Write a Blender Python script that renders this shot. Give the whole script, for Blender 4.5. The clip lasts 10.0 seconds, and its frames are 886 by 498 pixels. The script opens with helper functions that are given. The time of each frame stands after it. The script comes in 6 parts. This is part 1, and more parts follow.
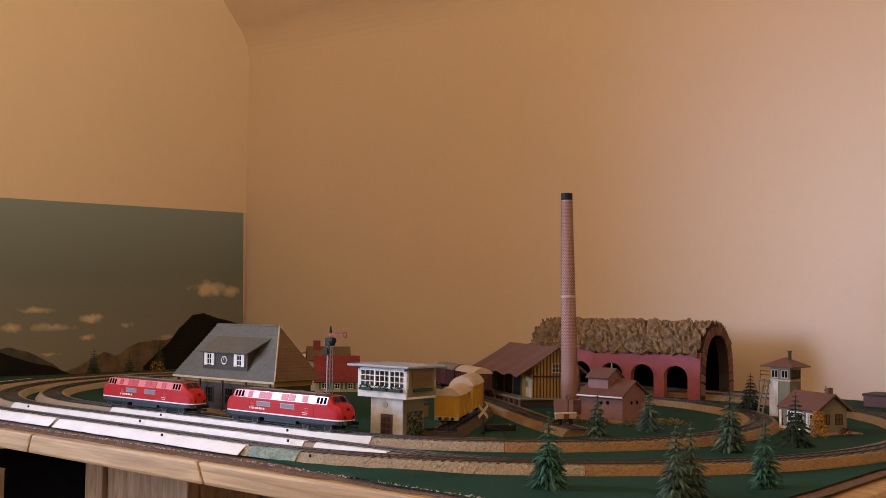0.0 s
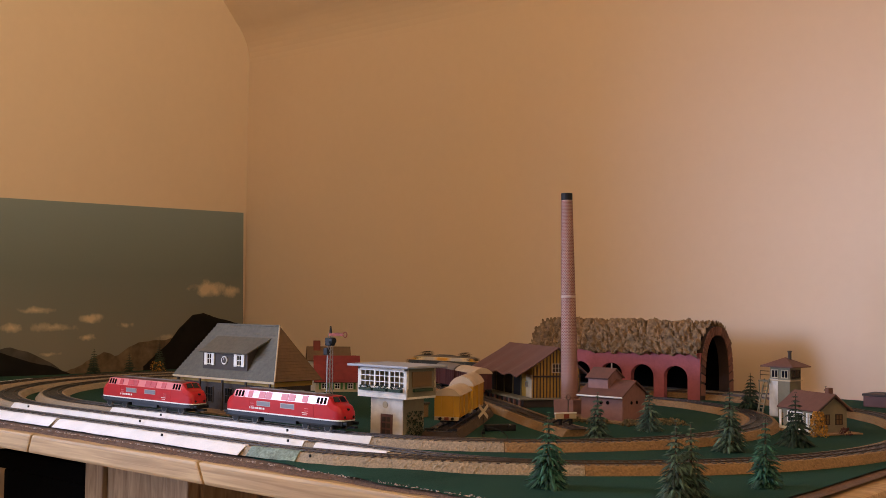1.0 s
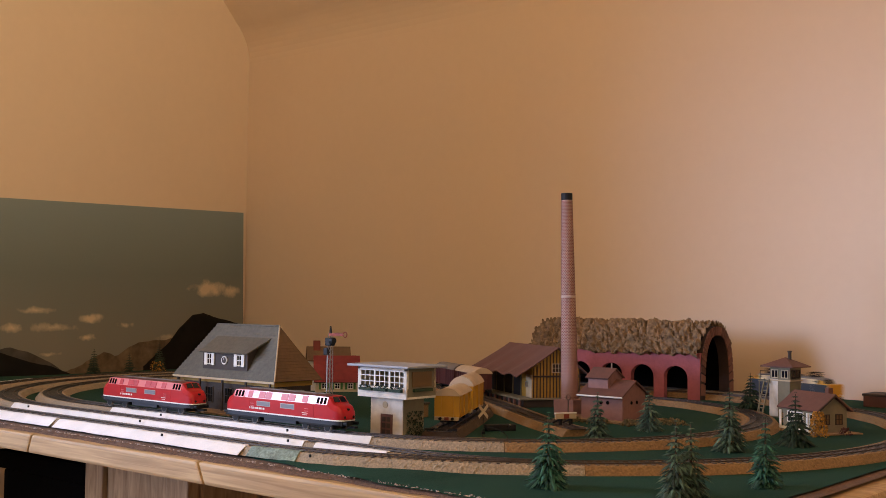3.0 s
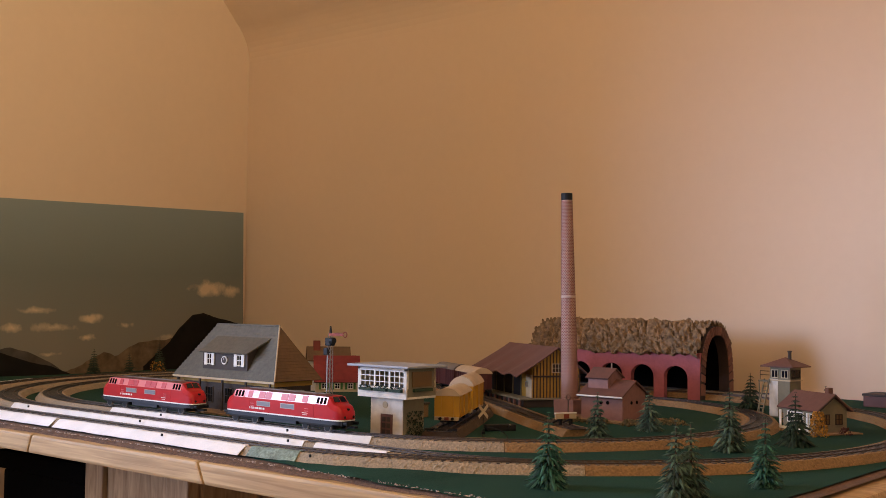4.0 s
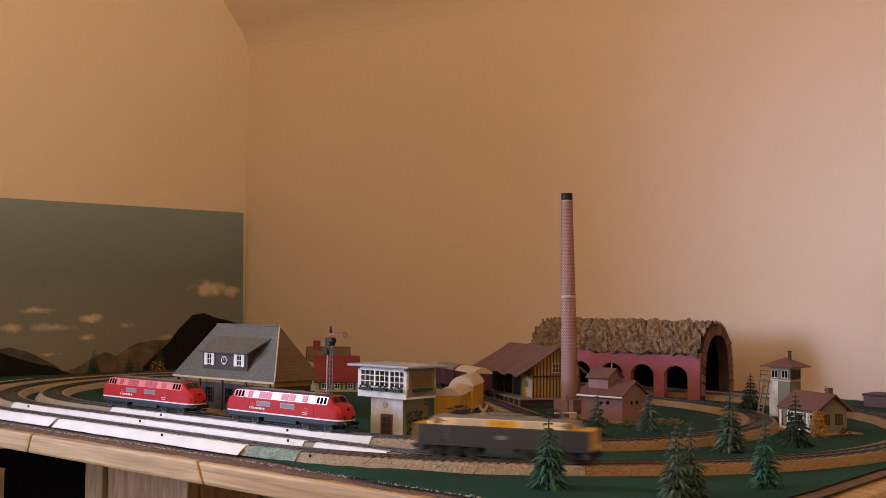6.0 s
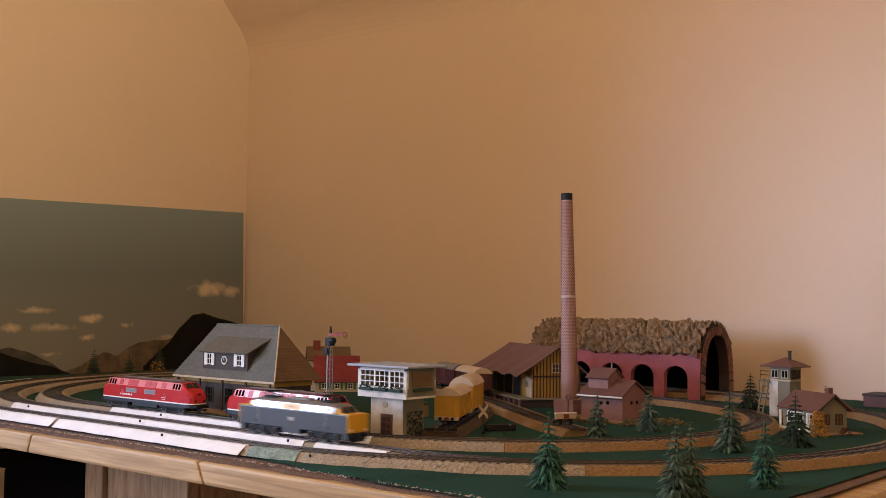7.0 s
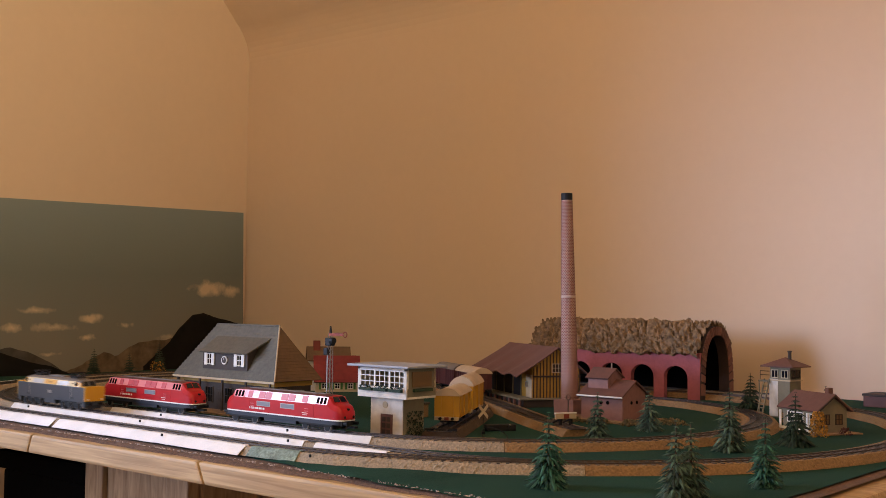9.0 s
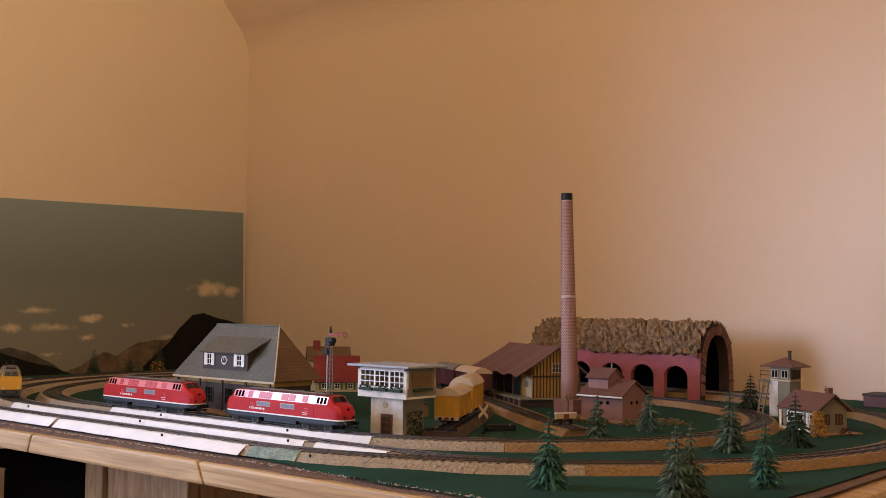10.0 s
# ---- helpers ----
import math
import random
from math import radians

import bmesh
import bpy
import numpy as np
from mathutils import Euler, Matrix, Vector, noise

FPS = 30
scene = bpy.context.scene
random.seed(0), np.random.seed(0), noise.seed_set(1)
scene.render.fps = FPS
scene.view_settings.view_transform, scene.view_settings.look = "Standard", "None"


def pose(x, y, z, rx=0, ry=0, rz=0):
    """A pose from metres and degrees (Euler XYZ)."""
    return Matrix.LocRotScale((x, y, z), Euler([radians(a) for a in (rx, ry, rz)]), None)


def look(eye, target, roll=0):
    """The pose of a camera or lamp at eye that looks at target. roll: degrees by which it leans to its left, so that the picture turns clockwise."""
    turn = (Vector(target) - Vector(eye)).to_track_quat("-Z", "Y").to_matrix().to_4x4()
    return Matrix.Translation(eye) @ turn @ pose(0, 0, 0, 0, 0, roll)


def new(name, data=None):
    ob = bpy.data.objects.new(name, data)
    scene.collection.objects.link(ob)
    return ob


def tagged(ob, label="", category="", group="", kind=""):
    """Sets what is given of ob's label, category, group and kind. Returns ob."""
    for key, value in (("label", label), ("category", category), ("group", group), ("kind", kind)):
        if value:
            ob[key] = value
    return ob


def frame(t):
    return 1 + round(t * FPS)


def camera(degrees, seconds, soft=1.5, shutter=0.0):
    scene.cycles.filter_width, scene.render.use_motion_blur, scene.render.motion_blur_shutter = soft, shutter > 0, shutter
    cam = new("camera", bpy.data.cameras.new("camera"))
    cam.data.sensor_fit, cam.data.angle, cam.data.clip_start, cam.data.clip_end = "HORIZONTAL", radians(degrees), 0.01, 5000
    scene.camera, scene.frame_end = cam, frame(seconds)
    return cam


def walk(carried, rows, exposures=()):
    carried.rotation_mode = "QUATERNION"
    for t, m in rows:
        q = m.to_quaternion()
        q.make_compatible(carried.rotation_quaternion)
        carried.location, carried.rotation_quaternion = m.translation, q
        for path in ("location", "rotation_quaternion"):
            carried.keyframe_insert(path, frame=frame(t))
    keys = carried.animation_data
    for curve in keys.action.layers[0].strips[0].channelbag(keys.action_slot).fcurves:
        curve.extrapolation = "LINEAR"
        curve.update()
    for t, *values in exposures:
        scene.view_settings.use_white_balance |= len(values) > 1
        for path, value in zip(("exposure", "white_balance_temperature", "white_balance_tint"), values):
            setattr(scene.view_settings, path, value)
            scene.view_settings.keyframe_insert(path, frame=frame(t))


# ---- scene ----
cam = camera(43.43, 10.0, soft=0.85, shutter=0.9)

# ---- heights: cloth top, rail top ----
CZ = 0.788
RZ = 0.800
EYE = Vector((0.0, 0.0, RZ + 0.1666))
FW = Vector((-0.64775, 0.76027, 0.04909))
walk(cam, [(0.0, look(EYE, EYE + FW, 0.70)), (10.0, look(EYE, EYE + FW, 0.70))],
     exposures=[(0.0, 0.0), (10.0, 0.0)])

# ---- light ----
world = bpy.data.worlds.new("sky")
scene.world = world
world.use_nodes = True
wn = world.node_tree.nodes
sky = wn.new("ShaderNodeTexSky")
sky.sky_type, sky.sun_disc = "NISHITA", False
sky.sun_elevation, sky.sun_rotation = radians(7.5), radians(201.8)
world.node_tree.links.new(sky.outputs[0], wn["Background"].inputs[0])
wn["Background"].inputs[1].default_value = 0.10


def area_lamp(name, at, target, sx, sy, power, colour):
    data = bpy.data.lights.new(name, "AREA")
    data.shape, data.size, data.size_y = "RECTANGLE", sx, sy
    data.energy, data.color = power, colour
    ob = new(name, data)
    ob.matrix_world = look(at, target)
    return ob


# Unseen fill, tilted up for bounce; no light is known on the right.
fill_lamp = area_lamp("side_window_daylight", (1.57, -0.30, 1.60), (0.57, -0.25, 2.15), 1.0, 0.9, 43, (1.0, 0.80, 0.50))
fill_lamp.data.spread = radians(96)
left_lamp = area_lamp("left_window_daylight", (-2.86, -0.45, 1.50), (-1.0, -0.30, 1.46), 0.66, 1.0, 54, (0.60, 0.72, 1.0))
left_lamp.data.spread = radians(122)
# the cool, hazy sky low over the street: a wide soft sun through the other front window
haze = bpy.data.lights.new("hazy_sun", "SUN")
haze.energy, haze.angle, haze.color = 1.65, radians(11), (0.36, 0.54, 1.0)
new("hazy_sun", haze).matrix_world = look((-3.5, -8.5, 2.8), (-3.5 + 0.4, -7.5, 2.8 - 0.142))


# ---- materials ----
def mat(name, colour, rough=0.6, metal=0.0, grain=0.0, grain_scale=60.0, stain=0.0, stain_scale=8.0, bump=0.0, bump_scale=200.0,
        island=0.0, spec=0.5, per_object=0.0):
    m = bpy.data.materials.new(name)
    m.use_nodes = True
    nt = m.node_tree
    b = nt.nodes["Principled BSDF"]
    b.inputs["Roughness"].default_value = rough
    b.inputs["Metallic"].default_value = metal
    b.inputs["Specular IOR Level"].default_value = spec
    tc = nt.nodes.new("ShaderNodeTexCoord")
    rgb = nt.nodes.new("ShaderNodeRGB")
    rgb.outputs[0].default_value = (*colour, 1)
    last = rgb.outputs[0]

    def vary(last, fac, lo, hi):
        r = nt.nodes.new("ShaderNodeMapRange")
        r.inputs["To Min"].default_value, r.inputs["To Max"].default_value = lo, hi
        nt.links.new(fac, r.inputs["Value"])
        h = nt.nodes.new("ShaderNodeHueSaturation")
        nt.links.new(r.outputs[0], h.inputs["Value"])
        nt.links.new(last, h.inputs["Color"])
        return h.outputs[0]

    def noise_of(scale, detail=4.0):
        n = nt.nodes.new("ShaderNodeTexNoise")
        n.inputs["Scale"].default_value, n.inputs["Detail"].default_value = scale, detail
        nt.links.new(tc.outputs["Object"], n.inputs["Vector"])
        return n.outputs["Fac"]

    if grain:
        last = vary(last, noise_of(grain_scale), 1 - grain * 1.6, 1 + grain * 1.6)
    if stain:
        last = vary(last, noise_of(stain_scale, 6.0), 1 - stain * 1.6, 1 + stain * 1.6)
    if island:
        g = nt.nodes.new("ShaderNodeNewGeometry")
        last = vary(last, g.outputs["Random Per Island"], 1 - island, 1 + island)
    if per_object:
        g = nt.nodes.new("ShaderNodeObjectInfo")
        last = vary(last, g.outputs["Random"], 1 - per_object, 1 + per_object)
    nt.links.new(last, b.inputs["Base Color"])
    if bump:
        bp = nt.nodes.new("ShaderNodeBump")
        bp.inputs["Strength"].default_value, bp.inputs["Distance"].default_value = bump, 0.0015
        nt.links.new(noise_of(bump_scale, 5.0), bp.inputs["Height"])
        nt.links.new(bp.outputs[0], b.inputs["Normal"])
    return m


def wood_mat(name, light, dark, scale=6.0, stretch=(1, 12, 12), rough=0.45):
    m = bpy.data.materials.new(name)
    m.use_nodes = True
    nt = m.node_tree
    b = nt.nodes["Principled BSDF"]
    b.inputs["Roughness"].default_value = rough
    tc, mp = nt.nodes.new("ShaderNodeTexCoord"), nt.nodes.new("ShaderNodeMapping")
    mp.inputs["Scale"].default_value = stretch
    n = nt.nodes.new("ShaderNodeTexNoise")
    n.inputs["Scale"].default_value, n.inputs["Detail"].default_value, n.inputs["Distortion"].default_value = scale, 7, 0.8
    ramp = nt.nodes.new("ShaderNodeValToRGB")
    ramp.color_ramp.elements[0].position, ramp.color_ramp.elements[1].position = 0.33, 0.68
    ramp.color_ramp.elements[0].color, ramp.color_ramp.elements[1].color = (*dark, 1), (*light, 1)
    nt.links.new(tc.outputs["Object"], mp.inputs[0])
    nt.links.new(mp.outputs[0], n.inputs["Vector"])
    nt.links.new(n.outputs["Fac"], ramp.inputs[0])
    nt.links.new(ramp.outputs[0], b.inputs["Base Color"])
    bp = nt.nodes.new("ShaderNodeBump")
    bp.inputs["Strength"].default_value, bp.inputs["Distance"].default_value = 0.25, 0.001
    nt.links.new(n.outputs["Fac"], bp.inputs["Height"])
    nt.links.new(bp.outputs[0], b.inputs["Normal"])
    return m


M_WALL = mat("wall_paint", (0.74, 0.57, 0.40), 0.85, stain=0.03, stain_scale=1.3, grain=0.015, grain_scale=40, bump=0.12, bump_scale=90)
M_FLOOR = wood_mat("floor_wood", (0.16, 0.09, 0.05), (0.07, 0.04, 0.022), 3)
M_OAK = wood_mat("oak", (0.56, 0.38, 0.19), (0.33, 0.20, 0.09), 13, (0.5, 15, 15), 0.62)
# Slightly darker oak with upright grain, for board core, legs and cupboard.
M_OAK_DARKER = wood_mat("oak_darker", (0.50, 0.35, 0.20), (0.27, 0.165, 0.08), 8, (14, 14, 2), 0.4)
M_CLOTH = mat("green_felt", (0.016, 0.055, 0.041), 0.95, grain=0.25, grain_scale=500, stain=0.22, stain_scale=7, bump=0.5, bump_scale=600, spec=0.1)
M_BOARD = mat("fibre_board", (0.13, 0.075, 0.050), 0.9, grain=0.62, grain_scale=330, stain=0.3, stain_scale=40, bump=1.0, bump_scale=260)
M_BALLAST = mat("foam_ballast", (0.33, 0.265, 0.19), 0.95, grain=0.45, grain_scale=420, stain=0.12, stain_scale=25, bump=1.0, bump_scale=420)
M_CORK = mat("cork_ballast", (0.25, 0.150, 0.064), 0.9, grain=0.45, grain_scale=420, stain=0.15, stain_scale=20, bump=0.6, bump_scale=500)
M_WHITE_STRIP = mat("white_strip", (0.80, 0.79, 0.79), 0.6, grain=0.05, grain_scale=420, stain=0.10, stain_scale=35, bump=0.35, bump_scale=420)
M_SLEEPER = mat("sleeper_plastic", (0.040, 0.037, 0.036), 0.35, grain=0.2, grain_scale=300)
M_RAIL = mat("rail_metal", (0.10, 0.08, 0.07), 0.5, 0.7, grain=0.15, grain_scale=200)
M_RED = mat("loco_red", (0.44, 0.015, 0.020), 0.32, grain=0.05, grain_scale=60, spec=0.3)
# Paler than loco_red: window reflection painted onto the shoulders; steps use it as trim.
M_SHEEN_TRIM = mat("loco_sheen_and_trim", (0.66, 0.20, 0.21), 0.13, grain=0.05, grain_scale=60)
M_BLUEGREY = mat("loco_skirt", (0.011, 0.013, 0.023), 0.6, grain=0.1, grain_scale=80)
M_BLACK = mat("black_plastic", (0.010, 0.010, 0.011), 0.6, grain=0.2, grain_scale=100, spec=0.25)
# Near black, no gloss: holds painted shade of tunnel and under-table; also dark windows.
M_SHADE_PANE = mat("shade_and_pane_black", (0.007, 0.006, 0.006), 1.0, grain=0.2, grain_scale=100, spec=0.0)
M_SILVER = mat("wheel_metal", (0.42, 0.40, 0.38), 0.3, 0.9, grain=0.15, grain_scale=200)
M_WHITE = mat("white_plastic", (0.78, 0.76, 0.70), 0.5, grain=0.05, grain_scale=60, stain=0.06, stain_scale=30)
M_ROOFGREY = mat("loco_roof_grey", (0.145, 0.13, 0.12), 0.5, grain=0.1, grain_scale=80)
M_GREY = mat("loco_grey", (0.040, 0.045, 0.054), 0.4, grain=0.05, grain_scale=70)
M_YELLOW = mat("loco_yellow", (0.62, 0.31, 0.012), 0.38, grain=0.05, grain_scale=70)
M_UPPER = mat("loco_upper_cream", (0.66, 0.55, 0.34), 0.18, grain=0.05, grain_scale=70)
M_GLASS = mat("dark_glazing", (0.012, 0.013, 0.015), 0.08)
M_SLATE = mat("slate_plastic", (0.100, 0.092, 0.070), 0.7, grain=0.25, grain_scale=150, stain=0.15, stain_scale=25, bump=0.3, bump_scale=300)
M_BROWNROOF = mat("brown_shingle", (0.13, 0.075, 0.035), 0.7, grain=0.15, grain_scale=150, stain=0.15, stain_scale=25)
M_DARKWOOD = mat("dark_timber", (0.045, 0.030, 0.022), 0.7, grain=0.2, grain_scale=120)
M_OCHRE = mat("ochre_plastic", (0.42, 0.24, 0.035), 0.6, grain=0.1, grain_scale=80, stain=0.1, stain_scale=20)
M_CREAM = mat("cream_plaster", (0.50, 0.40, 0.26), 0.8, grain=0.08, grain_scale=120, stain=0.15, stain_scale=30, bump=0.4, bump_scale=400)
M_PLASTER = mat("white_plaster", (0.64, 0.59, 0.51), 0.85, grain=0.10, grain_scale=120, stain=0.30, stain_scale=45, bump=0.4, bump_scale=400)
M_MAROON = mat("maroon_roof", (0.128, 0.056, 0.043), 0.7, grain=0.12, grain_scale=120, stain=0.14, stain_scale=25, bump=0.2, bump_scale=250)
M_BRIGHTRED = mat("red_roof", (0.21, 0.020, 0.018), 0.65, grain=0.15, grain_scale=120, stain=0.1, stain_scale=25)
M_PINK = mat("pink_plaster", (0.38, 0.105, 0.115), 0.85, grain=0.12, grain_scale=160, stain=0.14, stain_scale=30, bump=0.6, bump_scale=350)
M_PINKHOUSE = mat("pale_pink_brick", (0.25, 0.125, 0.105), 0.8, grain=0.12, grain_scale=160, stain=0.1, stain_scale=30, bump=0.3, bump_scale=300)
M_BRICK = mat("portal_brick", (0.19, 0.080, 0.052), 0.85, grain=0.15, grain_scale=200, per_object=0.28, bump=0.4, bump_scale=300)
M_MORTAR = mat("mortar", (0.05, 0.032, 0.026), 0.9, grain=0.15, grain_scale=200)
M_ROCK = mat("cork_rock", (0.25, 0.162, 0.085), 0.95, grain=0.60, grain_scale=170, stain=0.40, stain_scale=70, bump=1.0, bump_scale=220)
M_PALEYELLOW = mat("wagon_yellow", (0.52, 0.275, 0.018), 0.45, grain=0.07, grain_scale=70, stain=0.08, stain_scale=20)
M_WAGONROOF = mat("wagon_roof_beige", (0.52, 0.40, 0.27), 0.65, grain=0.08, grain_scale=90, stain=0.12, stain_scale=25)
M_WAGONRED = mat("wagon_dark_red", (0.085, 0.022, 0.022), 0.55, grain=0.12, grain_scale=90)
M_GREEN = mat("dark_green_foliage", (0.022, 0.095, 0.060), 0.75, grain=0.35, grain_scale=130, island=0.65, bump=0.4, bump_scale=400)
M_GREENDARK = mat("fir_green", (0.013, 0.034, 0.018), 0.8, grain=0.35, grain_scale=130, island=0.4)
M_GREENPALE = mat("frosted_fir_green", (0.050, 0.092, 0.060), 0.75, grain=0.35, grain_scale=110, island=0.75, bump=0.4, bump_scale=400)
M_TRUNK = mat("tree_trunk", (0.05, 0.035, 0.022), 0.85, grain=0.25, grain_scale=200)
M_FLOWERS = mat("yellow_flowers", (0.36, 0.17, 0.02), 0.8, island=0.6)
M_SAND = mat("sand_base", (0.26, 0.16, 0.08), 0.95, grain=0.25, grain_scale=400, bump=0.8, bump_scale=400)
# Also paints the shaded right side of the signal box.
M_OLIVE = mat("olive_plaster_and_shade", (0.205, 0.18, 0.118), 0.85, grain=0.1, grain_scale=150, stain=0.12, stain_scale=30)
M_SHUTTER = mat("shutter_green", (0.05, 0.14, 0.03), 0.6, grain=0.1)
M_LEVER = mat("signal_red", (0.20, 0.036, 0.022), 0.75)
M_LATTICE = mat("lattice_metal", (0.22, 0.20, 0.18), 0.5, 0.4, grain=0.15, grain_scale=200)
M_PANE = mat("grey_pane", (0.24, 0.25, 0.28), 0.15, grain=0.05)
M_EARTH = mat("brown_earth", (0.065, 0.040, 0.022), 0.95, grain=0.3, grain_scale=500, stain=0.2, stain_scale=30, bump=0.9, bump_scale=450)
M_FLOCK = mat("flocked_foam", (0.22, 0.29, 0.25), 0.9, grain=0.55, grain_scale=300, stain=0.5, stain_scale=60, bump=1.0, bump_scale=420)
M_FLECK = mat("torn_paper", (0.32, 0.27, 0.25), 0.9, island=0.6)


# ---- mesh helpers ----
def part(name, bm, material, parent=None, label="", smooth=False):
    me = bpy.data.meshes.new(name)
    bm.normal_update()
    bm.to_mesh(me)
    bm.free()
    for m in (material if isinstance(material, (list, tuple)) else [material]):
        me.materials.append(m)
    if smooth:
        for p in me.polygons:
            p.use_smooth = True
        me.set_sharp_from_angle(angle=radians(38))
    ob = new(name, me)
    if parent is not None:
        ob.parent = parent
    if label:
        ob["label"] = label
    return ob


def thing(name, m, label, category, group="", kind=""):
    ob = new(name)
    ob.empty_display_size = 0.02
    ob.matrix_world = m
    return tagged(ob, label, category, group, kind)


def box(bm, x0, y0, z0, x1, y1, z1, bevel=0.0, mi=0):
    vs = [bm.verts.new(c) for c in ((x0, y0, z0), (x1, y0, z0), (x1, y1, z0), (x0, y1, z0),
                                    (x0, y0, z1), (x1, y0, z1), (x1, y1, z1), (x0, y1, z1))]
    fs = [bm.faces.new([vs[i] for i in q]) for q in ((3, 2, 1, 0), (4, 5, 6, 7), (0, 1, 5, 4), (1, 2, 6, 5), (2, 3, 7, 6), (3, 0, 4, 7))]
    for f in fs:
        f.material_index = mi
    if bevel:
        es = list({e for f in fs for e in f.edges})
        bmesh.ops.bevel(bm, geom=es, offset=bevel, segments=2, affect="EDGES", profile=0.6)
    return vs


def boxm(x0, y0, z0, x1, y1, z1, bevel=0.0):
    bm = bmesh.new()
    box(bm, x0, y0, z0, x1, y1, z1, bevel)
    return bm


def rod(bm, a, b, r, n=8, r2=None):
    a, b = Vector(a), Vector(b)
    d = (b - a)
    q = d.to_track_quat("Z", "Y").to_matrix()
    r2 = r if r2 is None else r2
    ra = [bm.verts.new(a + q @ Vector((math.cos(i * math.tau / n) * r, math.sin(i * math.tau / n) * r, 0))) for i in range(n)]
    rb = [bm.verts.new(b + q @ Vector((math.cos(i * math.tau / n) * r2, math.sin(i * math.tau / n) * r2, 0))) for i in range(n)]
    for i in range(n):
        bm.faces.new((ra[i], ra[(i + 1) % n], rb[(i + 1) % n], rb[i]))
    bm.faces.new(ra[::-1])
    bm.faces.new(rb)


def rodm(a, b, r, n=8, r2=None):
    bm = bmesh.new()
    rod(bm, a, b, r, n, r2)
    return bm


def prism(bm, pts, axis, lo, hi):
    """A closed outline, extruded along an axis. pts: pairs in the two other axes (x z for y, y z for x, x y for z)."""
    def at(p, v):
        return {"y": (p[0], v, p[1]), "x": (v, p[0], p[1]), "z": (p[0], p[1], v)}[axis]
    a = [bm.verts.new(at(p, lo)) for p in pts]
    b = [bm.verts.new(at(p, hi)) for p in pts]
    n = len(pts)
    faces = [bm.faces.new(a), bm.faces.new(b[::-1])]
    for i in range(n):
        faces.append(bm.faces.new((a[i], b[i], b[(i + 1) % n], a[(i + 1) % n])))
    bmesh.ops.recalc_face_normals(bm, faces=faces)
    return faces


def prismm(pts, axis, lo, hi, bevel=0.0):
    bm = bmesh.new()
    prism(bm, pts, axis, lo, hi)
    if bevel:
        bmesh.ops.bevel(bm, geom=list(bm.edges), offset=bevel, segments=2, affect="EDGES", profile=0.6)
    return bm


def slab(bm, a, b, c, d, t):
    """A four-cornered sheet of thickness t below its face a b c d."""
    p = [Vector(v) for v in (a, b, c, d)]
    n = (p[1] - p[0]).cross(p[3] - p[0]).normalized()
    top = [bm.verts.new(v) for v in p]
    low = [bm.verts.new(v - n * t) for v in p]
    bm.faces.new(top)
    bm.faces.new(low[::-1])
    for i in range(4):
        bm.faces.new((top[i], low[i], low[(i + 1) % 4], top[(i + 1) % 4]))


def slabm(a, b, c, d, t):
    bm = bmesh.new()
    slab(bm, a, b, c, d, t)
    return bm


def lathe(bm, profile, n=24, centre=(0, 0)):
    rings = []
    for r, z in profile:
        rings.append([bm.verts.new((centre[0] + math.cos(i * math.tau / n) * r, centre[1] + math.sin(i * math.tau / n) * r, z)) for i in range(n)])
    for a, b in zip(rings, rings[1:]):
        for i in range(n):
            bm.faces.new((a[i], a[(i + 1) % n], b[(i + 1) % n], b[i]))
    bm.faces.new(rings[0][::-1])
    bm.faces.new(rings[-1])


# ---- room ----
def structure(name, bm, material, label):
    return tagged(part(name, bm, material), label, name.split("_")[0], kind="structure")


LW, BW, RW, FWALL = -2.73, 2.25, 1.60, -1.20      # inner faces of the walls
SLOPE_Z = RZ + 0.985                              # where the sloping ceiling starts on the back wall

structure("floor", boxm(LW - 0.30, FWALL - 0.15, -0.05, RW + 0.15, BW + 0.15, 0.0), M_FLOOR, "dark wooden floor below the layout table")
structure("wall_back", boxm(LW - 0.30, BW, 0, RW + 0.15, BW + 0.15, SLOPE_Z + 0.02), M_WALL, "warm orange painted plaster wall behind the layout")


def window_wall(name, along, at, thick, lo, hi, opening, number):
    """A wall whose inner face is at x or y = at, with a window opening (from, to, sill, head)."""
    def blk(a, b, za, zb, t0=0.0, t1=1.0):
        p, q = sorted((at + thick * t0, at + thick * t1))
        return boxm(a, p, za, b, q, zb) if along == "x" else boxm(p, a, za, q, b, zb)
    w0, w1, z0, z1 = opening
    wall = structure(name, blk(lo, w0, 0, 2.6), M_WALL, "warm orange painted plaster wall with a window")
    for q in ((w1, hi, 0, 2.6), (w0, w1, 0, z0), (w0, w1, z1, 2.6)):
        part("wall_piece", blk(*q), M_WALL, wall)
    win = structure("window_" + number, blk(w0, w1, z0, z0 + 0.025, -0.2, 0.9), M_WHITE, "white painted window frame in the wall")
    part("window_frame", blk(w0, w0 + 0.05, z0 + 0.025, z1, 0.5, 0.8), M_WHITE, win)
    part("window_frame", blk(w1 - 0.05, w1, z0 + 0.025, z1, 0.5, 0.8), M_WHITE, win)
    part("window_frame", blk(w0 + 0.05, w1 - 0.05, z1 - 0.05, z1, 0.5, 0.8), M_WHITE, win)


window_wall("wall_left", "y", LW, -0.30, FWALL, BW, (-0.80, -0.10, 0.98, 2.04), "3")
window_wall("wall_front", "x", FWALL, -0.15, LW - 0.30, RW + 0.15, (-2.60, -1.79, 0.95, 2.05), "1")
# this window is added, only to hold the upward fill lamp
window_wall("wall_right", "y", RW, 0.15, FWALL, BW, (-0.82, 0.22, 1.13, 2.07), "2")
